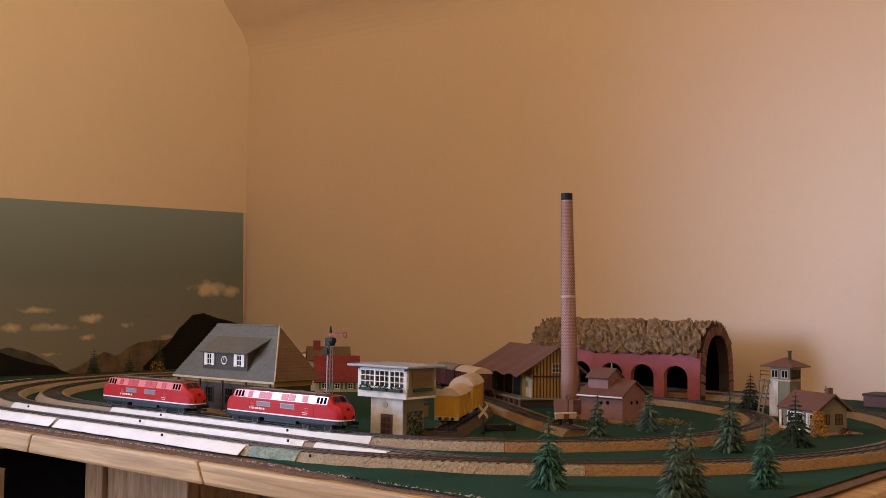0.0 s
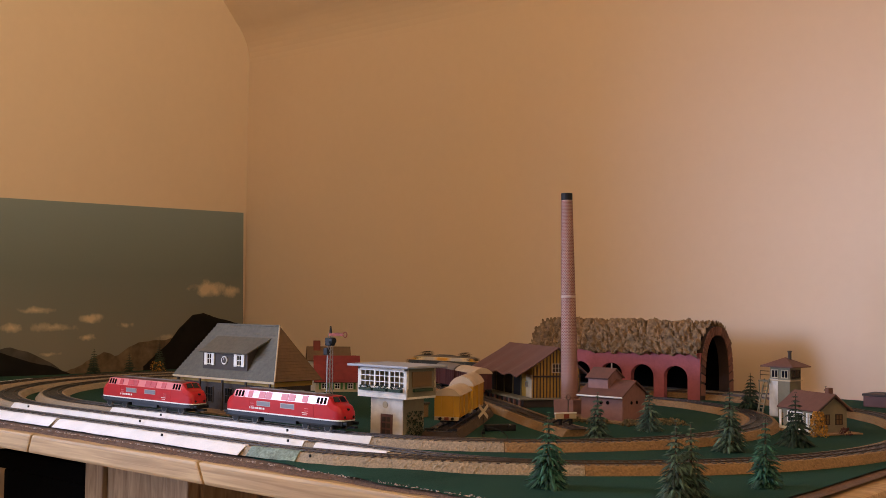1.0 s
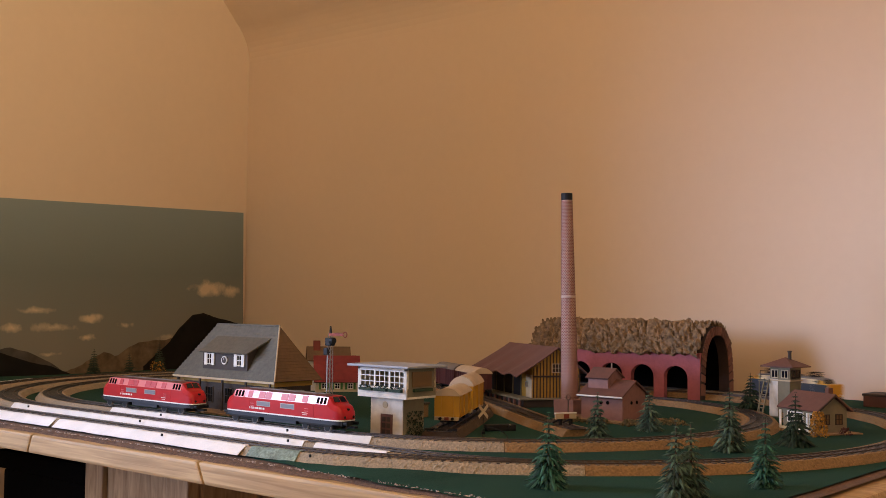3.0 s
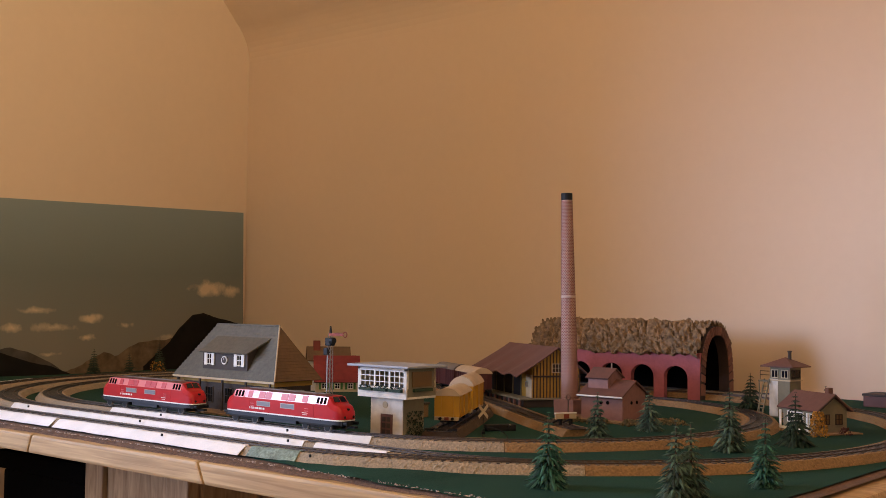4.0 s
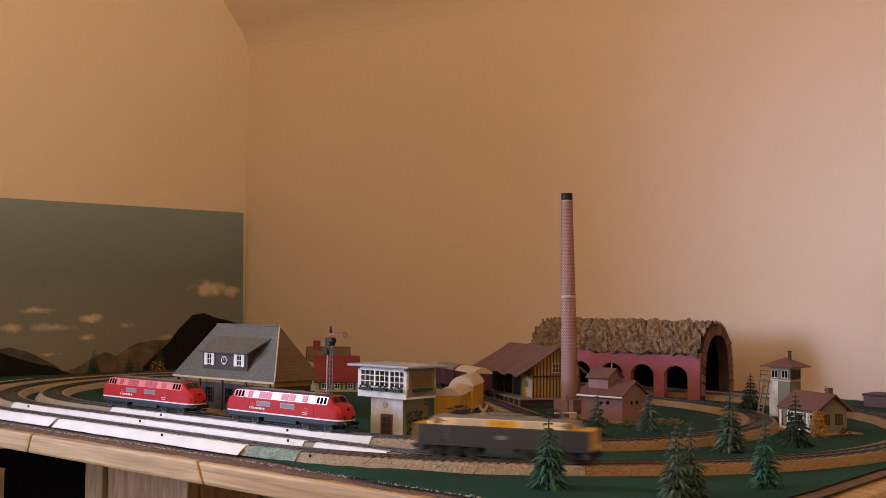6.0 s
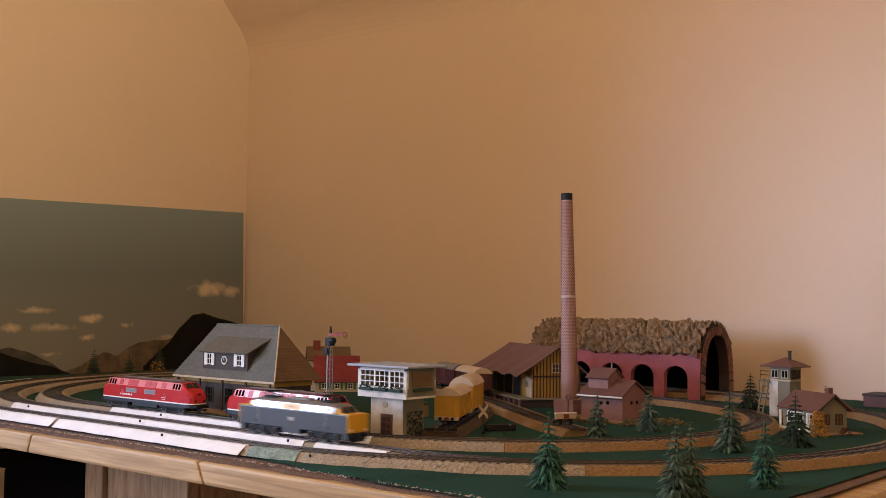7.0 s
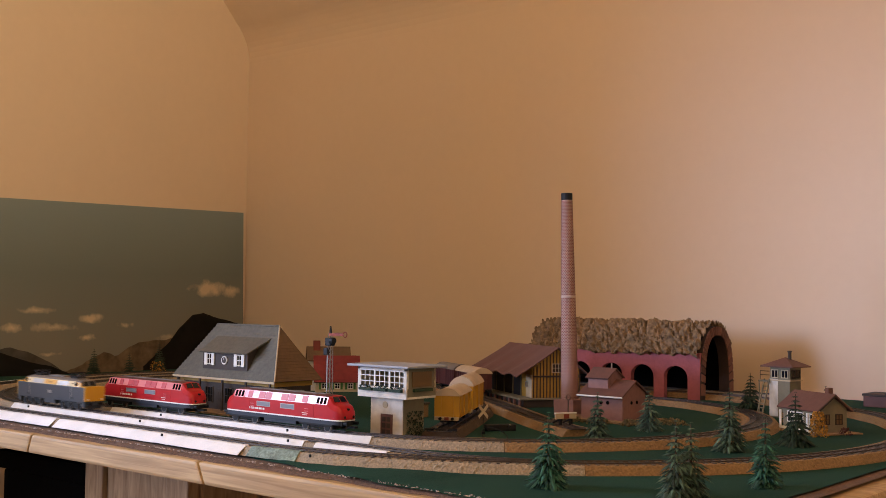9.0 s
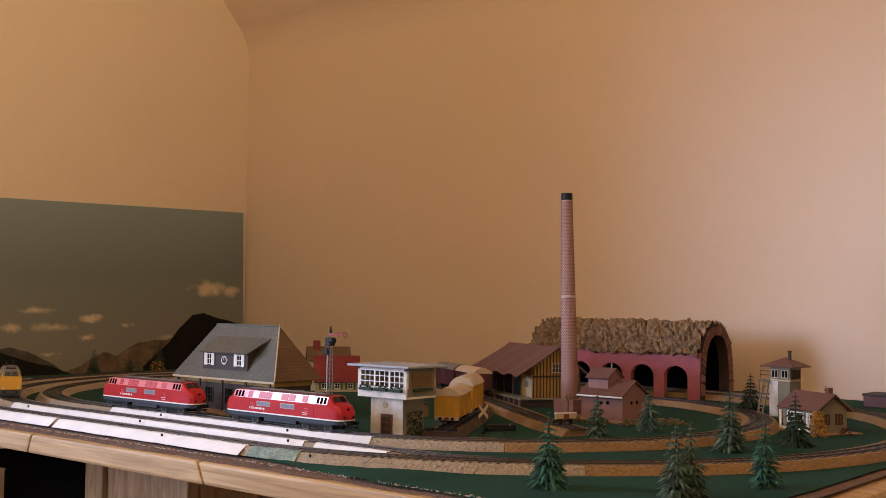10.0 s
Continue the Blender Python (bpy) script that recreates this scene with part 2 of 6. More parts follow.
# ceiling: a rounded start above the back wall, the slope, then the flat
prof = []
for i in range(9):
    a = radians(48 * i / 8)
    prof.append((BW - 0.16 * (1 - math.cos(a)), SLOPE_Z - 0.07 + 0.16 * math.sin(a)))
y1, z1 = prof[-1]
run = 2.45 - z1
prof.append((y1 - run / math.tan(radians(48)), 2.45))
prof.append((FWALL - 0.1, 2.45))
outer = [(y, z + 0.12) for y, z in prof[::-1]]
outer[-1] = (BW + 0.02, SLOPE_Z + 0.06)
structure("ceiling", prismm(prof + outer, "x", LW - 0.25, RW + 0.1), M_WALL, "orange painted sloping attic ceiling")

# ---- table ----
TX0, TX1, TY0, TY1 = -2.42, -0.425, 0.808, 2.20
table = thing("table", pose(0, 0, 0), "oak topped table board carrying the model railway", "table")
part("board", boxm(TX0, TY0 + 0.031, CZ - 0.031, TX1 - 0.03, TY1, CZ - 0.006), M_OAK_DARKER, table)
seams = [-2.42, -1.78, -1.415, -1.050, -0.425]
rake = [0.0, 0.006, -0.010, 0.013, 0.0]
for i, (a, b) in enumerate(zip(seams, seams[1:])):
    bm = boxm(a + 0.0013, TY0 - 0.008, CZ - 0.032, b - 0.0013, TY0 + 0.03, CZ - 0.006, 0.004)
    for v in bm.verts:                                           # the butt joints run aslant
        low = (CZ - 0.006 - v.co.z) / 0.026
        v.co.x += low * (rake[i] if v.co.x < (a + b) / 2 else rake[i + 1])
    part("edge_board", bm, M_OAK, table)
part("edge_board", boxm(TX1 - 0.03, TY0 + 0.031, CZ - 0.032, TX1 + 0.028, TY1, CZ - 0.006, 0.005), M_OAK, table)
for x, y in ((-2.36, 1.05), (-0.60, 1.15), (-2.25, 2.05), (-0.60, 2.05)):
    part("leg", boxm(x - 0.03, y - 0.03, 0.0, x + 0.03, y + 0.03, CZ - 0.0325, 0.004), M_OAK_DARKER, table)

cab = thing("cupboard", pose(-1.567, 0.98, 0), "light oak cupboard with panel doors under the table", "cupboard")
part("body", boxm(0.0, 0.02, 0.0, 0.266, 0.40, CZ - 0.034, 0.003), M_OAK_DARKER, cab)
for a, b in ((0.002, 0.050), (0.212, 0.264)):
    part("stile", boxm(a, -0.002, 0.06, b, 0.020, CZ - 0.036, 0.003), M_OAK_DARKER, cab)
part("rail", boxm(0.0505, -0.001, CZ - 0.075, 0.2115, 0.019, CZ - 0.037, 0.003), M_OAK_DARKER, cab)
part("door_panel", boxm(0.0505, 0.006, 0.06, 0.2115, 0.018, CZ - 0.0755, 0.004), M_OAK_DARKER, cab)
part("handle", rodm((0.20, -0.008, 0.5), (0.20, -0.008, 0.6), 0.005), M_SILVER, cab)
# Box coloured black to paint the shade under the table.
dark = thing("storage_box", pose(-1.80, 1.05, 0), "box stored under the table, blackened for its shade", "box")
part("body", boxm(-0.15, 0.0, 0.0, 0.13, 0.35, 0.655, 0.006), M_SHADE_PANE, dark)
# added sheet, standing where there is only under-table shade
part("back_panel", boxm(-0.62, 0.365, 0.0, 0.22, 0.385, CZ - 0.034), M_SHADE_PANE, dark)
part("lid", boxm(-0.16, -0.01, 0.656, 0.14, 0.36, 0.69, 0.006), M_SHADE_PANE, dark)

# fibre base sheet with a ragged edge, and the felt upon it
rr = random.Random(4)


def sheet(x0, x1, y0, y1, z, wobble, step, curl, front=None, rise=0.0):
    bm = bmesh.new()
    nx = int((x1 - x0) / step)
    rows = []
    ys = [y0 - 0.004, y0 + 0.004, y0 + 0.02, y0 + 0.05] + [y0 + 0.05 + (y1 - y0 - 0.05) * i / 24 for i in range(1, 25)]
    for j, y in enumerate(ys):
        row = []
        for i in range(nx + 1):
            x = x0 + (x1 - x0) * i / nx
            w = wobble * (noise.noise((x * 14, 0.3, 0)) + 0.5 * noise.noise((x * 60, 2.3, 0))) if j < 3 else 0
            if front and j < 4:
                w += front(x)
            zz = z + 0.0012 * noise.noise((x * 9, y * 9, 5))
            if y < y0 + 0.06:
                zz += rise * max(0.0, noise.noise((x * 16 + y * 30, y * 12, 8)))
            if j == 0:
                zz -= curl
            xe = 0.006 * noise.noise((y * 30, 7, 0)) if i == nx else 0
            row.append(bm.verts.new((x + xe, y + w, zz)))
        rows.append(row)
    for a, b in zip(rows, rows[1:]):
        for i in range(nx):
            bm.faces.new((a[i], a[i + 1], b[i + 1], b[i]))
    return bm


fb = part("fibre_board", sheet(TX0, TX1 + 0.004, TY0 + 0.006, TY1, CZ - 0.0020, 0.006, 0.006, 0.0038), M_BOARD, None, smooth=True)
bm = bmesh.new()
for i in range(700):
    x = rr.uniform(-2.30, -0.46)
    y = TY0 + 0.004 + abs(rr.gauss(0, 0.004))
    c = Vector((x, y, CZ - 0.0005))
    w, h = rr.uniform(0.0008, 0.0030), rr.uniform(0.0005, 0.0012)
    q = Euler((rr.uniform(-0.4, 0.4), rr.uniform(-0.3, 0.3), rr.uniform(-0.9, 0.9))).to_matrix()
    v = [bm.verts.new(c + q @ Vector(p)) for p in ((-w, 0, 0), (0, -h, 0), (w, 0, 0), (0, h, 0), (rr.uniform(-w, w) * 0.4, 0, h * 1.2))]
    for t in ((0, 1, 4), (1, 2, 4), (2, 3, 4), (3, 0, 4)):
        bm.faces.new([v[k] for k in t])
part("frayed_edge", bm, M_FLECK, fb, "pale frayed paper flecks")["kind"] = "stuff"
tagged(fb, "ragged brown fibre board lying on the table", "board")
felt = part("felt_cloth", sheet(TX0 + 0.01, TX1 - 0.012, TY0 + 0.010, TY1 - 0.01, CZ, 0.005, 0.008, 0.0015,
                                lambda x: 0.034 * max(0.0, min(1.0, (-0.82 - x) / 0.22)), 0.006), M_CLOTH, None, smooth=True)
tagged(felt, "dark green felt ground sheet under the tracks", "cloth")

# ---- tracks ----
LC, RC = (-1.61, 1.4675), (-1.04, 1.43)
MID_Y = 0.942


def arc(c, r, a0, a1, step=0.01):
    n = max(2, int(abs(radians(a1 - a0)) * r / step))
    return [(c[0] + r * math.cos(radians(a0 + (a1 - a0) * i / n)), c[1] + r * math.sin(radians(a0 + (a1 - a0) * i / n))) for i in range(n + 1)]


def line(a, b, step=0.01):
    n = max(1, int(math.hypot(b[0] - a[0], b[1] - a[1]) / step))
    return [(a[0] + (b[0] - a[0]) * i / n, a[1] + (b[1] - a[1]) * i / n) for i in range(n + 1)]


def bend(a, ta, b, tb, step=0.01):
    n = max(4, int(math.hypot(b[0] - a[0], b[1] - a[1]) / step))
    out = []
    for i in range(n + 1):
        s = i / n
        h = (2 * s**3 - 3 * s**2 + 1, s**3 - 2 * s**2 + s, -2 * s**3 + 3 * s**2, s**3 - s**2)
        out.append(tuple(h[0] * a[k] + h[1] * ta[k] + h[2] * b[k] + h[3] * tb[k] for k in (0, 1)))
    return out


def chain(*runs):
    out = []
    for r in runs:
        for p in r:
            if not out or math.hypot(p[0] - out[-1][0], p[1] - out[-1][1]) > 1e-4:
                out.append(p)
    return out


E48 = arc(RC, 0.563, 90, -48)[-1]
DIV = bend(E48, (-0.743 * 0.28, -0.669 * 0.28), (-0.93, MID_Y), (-0.28, 0.0))
LOOP = chain(line((-1.61, 1.993), (-1.04, 1.993)), arc(RC, 0.563, 90, -48), DIV,
             line((-0.93, MID_Y), (-1.61, MID_Y)), arc(LC, 0.5255, 270, 90))
OUTER = chain(arc(RC, 0.563, -48, -90), line((-1.04, 0.867), (-1.61, 0.867)), arc(LC, 0.6005, 270, 90), line((-1.61, 2.068), (-0.80, 2.068)))
INNER = chain(line((-1.61, 1.919), (-1.09, 1.824)), arc((-1.09, 1.42), 0.404, 90, -90), line((-1.09, 1.016), (-1.61, 1.016)), arc(LC, 0.4515, 270, 90))
SIDING = chain(bend((-0.845, 1.285), (-0.3, 0.13), (-1.25, 1.585), (-0.4, 0.28)), bend((-1.25, 1.585), (-0.3, 0.2), (-1.62, 1.78), (-0.36, 0.12)))
STUB = chain(line((-0.960, 1.125), (-1.111, 1.3855)), bend((-1.111, 1.3855), (-0.06, 0.10), (-1.19, 1.48), (-0.10, 0.10)), bend((-1.19, 1.48), (-0.1, 0.1), (-1.33, 1.645), (-0.12, 0.10)))


class Path:
    def __init__(self, pts, closed=False):
        self.p = [Vector((x, y)) for x, y in pts]
        if closed:
            self.p.append(self.p[0].copy())
        self.s = [0.0]
        for a, b in zip(self.p, self.p[1:]):
            self.s.append(self.s[-1] + (b - a).length)
        self.closed = closed
        self.total = self.s[-1]

    def at(self, s):
        s = s % self.total if self.closed else min(max(s, 0.0), self.total)
        i = min(max(int(np.searchsorted(self.s, s)) - 1, 0), len(self.p) - 2)
        f = (s - self.s[i]) / max(self.s[i + 1] - self.s[i], 1e-9)
        return self.p[i].lerp(self.p[i + 1], f)


def frames_of(pts, closed=False):
    n = len(pts)
    out = []
    for i, p in enumerate(pts):
        a = pts[i - 1] if i else (pts[-1] if closed else p)
        b = pts[i + 1] if i < n - 1 else (pts[0] if closed else p)
        d = Vector((b[0] - a[0], b[1] - a[1])).normalized()
        out.append((Vector(p), d, Vector((-d.y, d.x))))          # place, way, left of the way
    return out


def sweep(bm, fr, outline, closed=False, z=0.0):
    """outline: pairs (distance to the left, height), anticlockwise seen along the way."""
    rings = [[bm.verts.new((p.x + l.x * o, p.y + l.y * o, z + h)) for o, h in outline] for p, d, l in fr]
    m = len(outline)
    pairs = list(zip(rings, rings[1:])) + ([(rings[-1], rings[0])] if closed else [])
    for a, b in pairs:
        for i in range(m):
            bm.faces.new((a[i], a[(i + 1) % m], b[(i + 1) % m], b[i]))
    if not closed:
        bm.faces.new(rings[0])
        bm.faces.new(rings[-1][::-1])
    bmesh.ops.recalc_face_normals(bm, faces=bm.faces[:])


BH = 0.0101
FLANK = [(0.0285 - 0.0080 * i / 5, BH * i / 5) for i in range(6)]
BALLAST = [(-u, v) for u, v in FLANK] + FLANK[::-1]


def pebbly(bm, pts, closed):
    """A ballast bed with crumbly flanks; the foot and the crown's middle stay true."""
    path = Path(pts, closed)
    n = max(3, int(path.total / 0.0026))
    fine = [tuple(path.at(path.total * i / n)) for i in range(n if closed else n + 1)]
    fr = frames_of(fine, closed)
    rings = []
    for p, d, l in fr:
        ring = []
        for o, h in BALLAST:
            q = Vector((p.x + l.x * o, p.y + l.y * o, h))
            if h > 0:
                c = noise.voronoi(q * 440)[0]
                w = 0.0019 * min(1.0, (c[1] - c[0]) * 1.6) - 0.0009
                q += Vector((l.x * math.copysign(w, o), l.y * math.copysign(w, o), w * 0.6 if h < BH else min(w, 0.0) * 0.5))
            ring.append(bm.verts.new(q))
        rings.append(ring)
    m = len(BALLAST)
    for a, b in list(zip(rings, rings[1:])) + ([(rings[-1], rings[0])] if closed else []):
        for i in range(m):
            bm.faces.new((a[i], a[(i + 1) % m], b[(i + 1) % m], b[i]))
    if not closed:
        bm.faces.new(rings[0])
        bm.faces.new(rings[-1][::-1])
    bmesh.ops.recalc_face_normals(bm, faces=bm.faces[:])


def track(pts, closed, label, runs=()):
    """runs: first and last point, material, of the stretches of ballast; the sleepers and rails go all along."""
    tr = thing("railway_track", pose(0, 0, CZ), label, "track", "tracks")
    fr = frames_of(pts, closed)
    for a, b, m in runs:
        bm = bmesh.new()
        whole = a == 0 and b >= len(fr)
        pebbly(bm, pts[a:b], closed and whole)
        part("ballast", bm, m, tr)
    path = Path(pts, closed)
    one = part("sleeper", boxm(-0.0017, -0.0165, BH - 0.0005, 0.0017, 0.0165, BH + 0.0005), M_SLEEPER)
    data = one.data
    bpy.data.objects.remove(one)
    bm = bmesh.new()
    for i in range(int(path.total / 0.0098)):
        s = i * 0.0098
        p, q = path.at(s), path.at(s + 0.002 if s + 0.002 < path.total else s - 0.002)
        d = (q - p).normalized() if s + 0.002 < path.total else (p - q).normalized()
        l = Vector((-d.y, d.x))
        if p.y < 1.13 and -1.62 < p.x < -0.42:                   # the stretch along the table's front
            ob = new("sleeper", data)
            ob.parent = tr
            ob.matrix_local = pose(p.x, p.y, 0, 0, 0, math.degrees(math.atan2(d.y, d.x)))
            continue
        hw, hl = 0.0017, 0.0165
        c = [p + d * sx * hw + l * sy * hl for sx, sy in ((-1, -1), (1, -1), (1, 1), (-1, 1))]
        lo = [bm.verts.new((v.x, v.y, BH - 0.0005)) for v in c]
        hi = [bm.verts.new((v.x, v.y, BH + 0.0005)) for v in c]
        bm.faces.new(hi)
        for k in range(4):
            bm.faces.new((lo[k], lo[(k + 1) % 4], hi[(k + 1) % 4], hi[k]))
    sl = part("distant_sleeper", bm, M_SLEEPER, tr)
    sl["kind"] = "stuff"
    for o in (-0.0083, 0.0083):
        bm = bmesh.new()
        sweep(bm, fr, [(o - 0.0006, BH + 0.0004), (o - 0.0006, 0.012), (o + 0.0006, 0.012), (o + 0.0006, BH + 0.0004)], closed)
        part("rail", bm, M_RAIL, tr)
    return tr, fr


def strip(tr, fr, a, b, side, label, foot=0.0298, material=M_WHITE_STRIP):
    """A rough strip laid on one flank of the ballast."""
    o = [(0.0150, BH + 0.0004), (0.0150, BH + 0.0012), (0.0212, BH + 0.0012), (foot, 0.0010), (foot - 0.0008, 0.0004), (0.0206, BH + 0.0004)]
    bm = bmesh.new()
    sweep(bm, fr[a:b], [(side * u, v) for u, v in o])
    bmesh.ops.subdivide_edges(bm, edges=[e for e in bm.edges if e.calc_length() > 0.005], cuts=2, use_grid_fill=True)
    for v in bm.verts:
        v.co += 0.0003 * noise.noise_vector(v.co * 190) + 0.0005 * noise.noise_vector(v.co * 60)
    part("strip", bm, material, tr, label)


def near(pts, x, y, after=0):
    return min(range(after, len(pts)), key=lambda i: (pts[i][0] - x)**2 + (pts[i][1] - y)**2)


n = len(LOOP)
i0, i1 = near(LOOP, E48[0], E48[1]), near(LOOP, -0.90, MID_Y)
loop_track, fr = track(LOOP, True, "oval model railway track on tan foam ballast", [(0, i0 + 1, M_CORK), (i0, i1 + 1, M_BALLAST), (i1, n, M_BALLAST)])
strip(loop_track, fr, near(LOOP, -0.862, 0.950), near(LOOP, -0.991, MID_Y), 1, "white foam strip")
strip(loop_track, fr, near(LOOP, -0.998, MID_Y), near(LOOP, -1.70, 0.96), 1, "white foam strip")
n = len(OUTER)
outer_track, fr = track(OUTER, False, "outer model railway track near the table edge", [(0, n, M_BALLAST)])
a = near(OUTER, -1.015, 0.867)
b = near(OUTER, -1.43, 0.867)
strip(outer_track, fr, near(OUTER, -0.940, 0.875), a, 1, "worn strip with green flock on white foam", 0.031, M_FLOCK)
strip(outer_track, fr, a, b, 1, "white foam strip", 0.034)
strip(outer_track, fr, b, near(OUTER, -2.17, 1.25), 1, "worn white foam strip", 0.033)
n = len(INNER)
i0 = near(INNER, -0.84, 1.10)
inner_track, fr = track(INNER, True, "inner model railway track with parked locomotives", [(0, i0 + 1, M_CORK), (i0, n, M_BALLAST)])
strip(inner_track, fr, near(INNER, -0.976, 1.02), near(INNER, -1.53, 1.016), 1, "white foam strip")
for x, y in ((-1.330, 0.915), (-1.105, 0.987), (-1.022, 0.914), (-1.625, 0.913), (-0.905, 0.842), (-1.175, 0.841), (-1.38, 0.985)):
    pin = part("track_pin", boxm(-0.0011, -0.0011, 0, 0.0011, 0.0011, 0.0032, 0.0003), M_BLACK)
    pin.location = (x, y, CZ + 0.0088)
    tagged(pin, "small black wire clip on the ballast strip", "clip", "wire clips")
track(SIDING, False, "curved siding track beside the goods shed", [(0, len(SIDING), M_CORK)])
track(STUB, False, "stub track with yellow wagons", [(0, len(STUB), M_EARTH)])


# ---- locomotives ----
def loft(bm, stations, section, mats=None, pale_within=0.0):
    """stations: (x, half width, low, top); section: (width share, height share) from the low left edge over the top to the low right."""
    rings = []
    for x, w, lo, top in stations:
        rings.append([bm.verts.new((x, u * w, lo + v * (top - lo))) for u, v in section])
    for a, b in zip(rings, rings[1:]):
        for i in range(len(section) - 1):
            f = bm.faces.new((a[i], a[i + 1], b[i + 1], b[i]))
            if mats and not (pale_within and max(abs(a[0].co.x), abs(b[0].co.x)) > pale_within):
                f.material_index = mats[i]
        bm.faces.new((a[0], b[0], b[-1], a[-1]))
    bm.faces.new(rings[0])
    bm.faces.new(rings[-1][::-1])
    bmesh.ops.recalc_face_normals(bm, faces=bm.faces[:])


def wheel_at(parent, x, y, r=0.0055, material=None):
    s = -1 if y < 0 else 1
    w = part("wheel", rodm((x, y - 0.0012, r), (x, y + 0.0012, r), r, 16), material or M_LATTICE, parent, "metal wheel rim")
    part("hub", rodm((x, y + s * 0.0010, r), (x, y + s * 0.0016, r), r * 0.80, 14), M_BLACK, w, "dark wheel centre")


def frame_loop(bm, x0, z0, x1, z1, y0, y1, t):
    box(bm, x0, y0, z0, x1, y1, z0 + t)
    box(bm, x0, y0, z1 - t, x1, y1, z1)
    box(bm, x0, y0, z0 + t, x0 + t, y1, z1 - t)
    box(bm, x1 - t, y0, z0 + t, x1, y1, z1 - t)


def red_loco(m, label):
    lo = thing("diesel_locomotive", m, label, "locomotive", "red locomotives")
    sec = [(1, 0), (1.0, 0.30), (1.0, 0.60), (0.80, 0.93), (0.58, 0.97), (0.28, 0.99), (0, 1.0),
           (-0.28, 0.99), (-0.58, 0.97), (-0.80, 0.93), (-1.0, 0.60), (-1.0, 0.30), (-1, 0)]
    zs = 0.0155
    half = [(0.072, 0.0173, zs, 0.0452), (0.079, 0.0173, zs, 0.0447), (0.0818, 0.0172, zs, 0.0435), (0.0852, 0.0170, zs, 0.0392),
            (0.0880, 0.0168, zs, 0.0358), (0.0900, 0.0166, zs, 0.0348), (0.0925, 0.0161, zs, 0.0339), (0.0950, 0.0152, zs, 0.0325), (0.0972, 0.0140, zs, 0.0304),
            (0.0990, 0.0122, zs, 0.0275), (0.1001, 0.0104, zs, 0.0245), (0.1007, 0.0086, zs, 0.0218)]
    st = [(-x, w, l, t) for x, w, l, t in half[::-1]] + half
    bm = bmesh.new()
    # slot 1 paints the window's sheen along the roof shoulders, as paler red
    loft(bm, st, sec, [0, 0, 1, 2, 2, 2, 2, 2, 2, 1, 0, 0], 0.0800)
    body = part("body", bm, [M_RED, M_SHEEN_TRIM, M_WAGONRED], lo, smooth=True)
    body.data.set_sharp_from_angle(angle=radians(19))
    # stripe and skirt follow the body's outline
    plan = [(x, w) for x, w, l, t in st]
    ring = [(x, w + 0.0003) for x, w in plan] + [(x, -w - 0.0003) for x, w in plan[::-1]]
    part("stripe", prismm(ring, "z", zs - 0.0012, zs + 0.0004), M_WHITE, lo, "thin white waist stripe")
    ring = [(x * 0.995, w - 0.0003) for x, w in plan] + [(x * 0.995, -w + 0.0003) for x, w in plan[::-1]]
    part("skirt", prismm(ring, "z", zs - 0.0060, zs - 0.0012), M_BLUEGREY, lo, "dark blue lower skirt")
    part("fuel_tank", boxm(-0.028, -0.0150, 0.0045, 0.028, 0.0150, zs - 0.0056, 0.001), M_BLUEGREY, lo)
    for s in (-1, 1):
        bx = s * 0.062
        part("bogie", boxm(bx - 0.026, -0.0135, 0.0040, bx + 0.026, 0.0135, 0.0098, 0.001), M_BLACK, lo)
        for y in (-1, 1):
            part("bogie_frame", boxm(bx - 0.027, min(y * 0.0152, y * 0.0168), 0.0068, bx + 0.027, max(y * 0.0152, y * 0.0168), 0.0102, 0.0008), M_BLACK, lo)
        for dx in (-0.018, 0.018):
            for y in (-0.0135, 0.0135):
                wheel_at(lo, bx + dx, y * 1.04, 0.0055, M_ROOFGREY)
        part("buffer_beam", boxm(s * 0.0985 - 0.002, -0.012, 0.0085, s * 0.0985 + 0.002, 0.012, 0.0135, 0.0006), M_BLACK, lo)
        for y in (-0.009, 0.009):
            part("buffer", rodm((s * 0.100, y, 0.0115), (s * 0.1065, y, 0.0115), 0.0021, 12), M_BLACK, lo)
        part("coupling", boxm(min(s * 0.099, s * 0.112), -0.003, 0.006, max(s * 0.099, s * 0.112), 0.003, 0.0085), M_BLACK, lo)
        # windscreen: two panes on the slanted front
        for y0, y1 in ((-0.0105, -0.0008), (0.0008, 0.0105)):
            a = Vector((s * 0.0823, 0, 0.0428))
            b = Vector((s * 0.0872, 0, 0.0366))
            q = [a + Vector((s * 0.0004, y0 * 0.85, 0.0003)), a + Vector((s * 0.0004, y1 * 0.85, 0.0003)), b + Vector((s * 0.0004, y1, 0.0003)), b + Vector((s * 0.0004, y0, 0.0003))]
            part("windscreen", slabm(*(q if s < 0 else q[::-1]), 0.0006), M_GLASS, lo, "dark windscreen pane")
        for y in (-0.0075, 0.0075):
            part("headlamp", rodm((s * 0.0985, y, 0.0190), (s * 0.1012, y, 0.0190), 0.0017, 12), M_BLACK, lo)
        part("headlamp", rodm((s * 0.0965, 0, 0.0283), (s * 0.1003, 0, 0.0283), 0.0014, 12), M_BLACK, lo)
    for y in (-1, 1):
        def side(name, x0, x1, z0, z1, material, out=0.0004, label=""):
            # a panel that leans with the body's side
            def yy(z):
                v = (z - zs) / (0.0452 - zs)
                u = 1.0 if v < 0.6 else 1.0 - 0.20 * (v - 0.6) / 0.33
                return (u * 0.0173 + out) * y
            q = [(x0, yy(z0), z0), (x1, yy(z0), z0), (x1, yy(z1), z1), (x0, yy(z1), z1)]
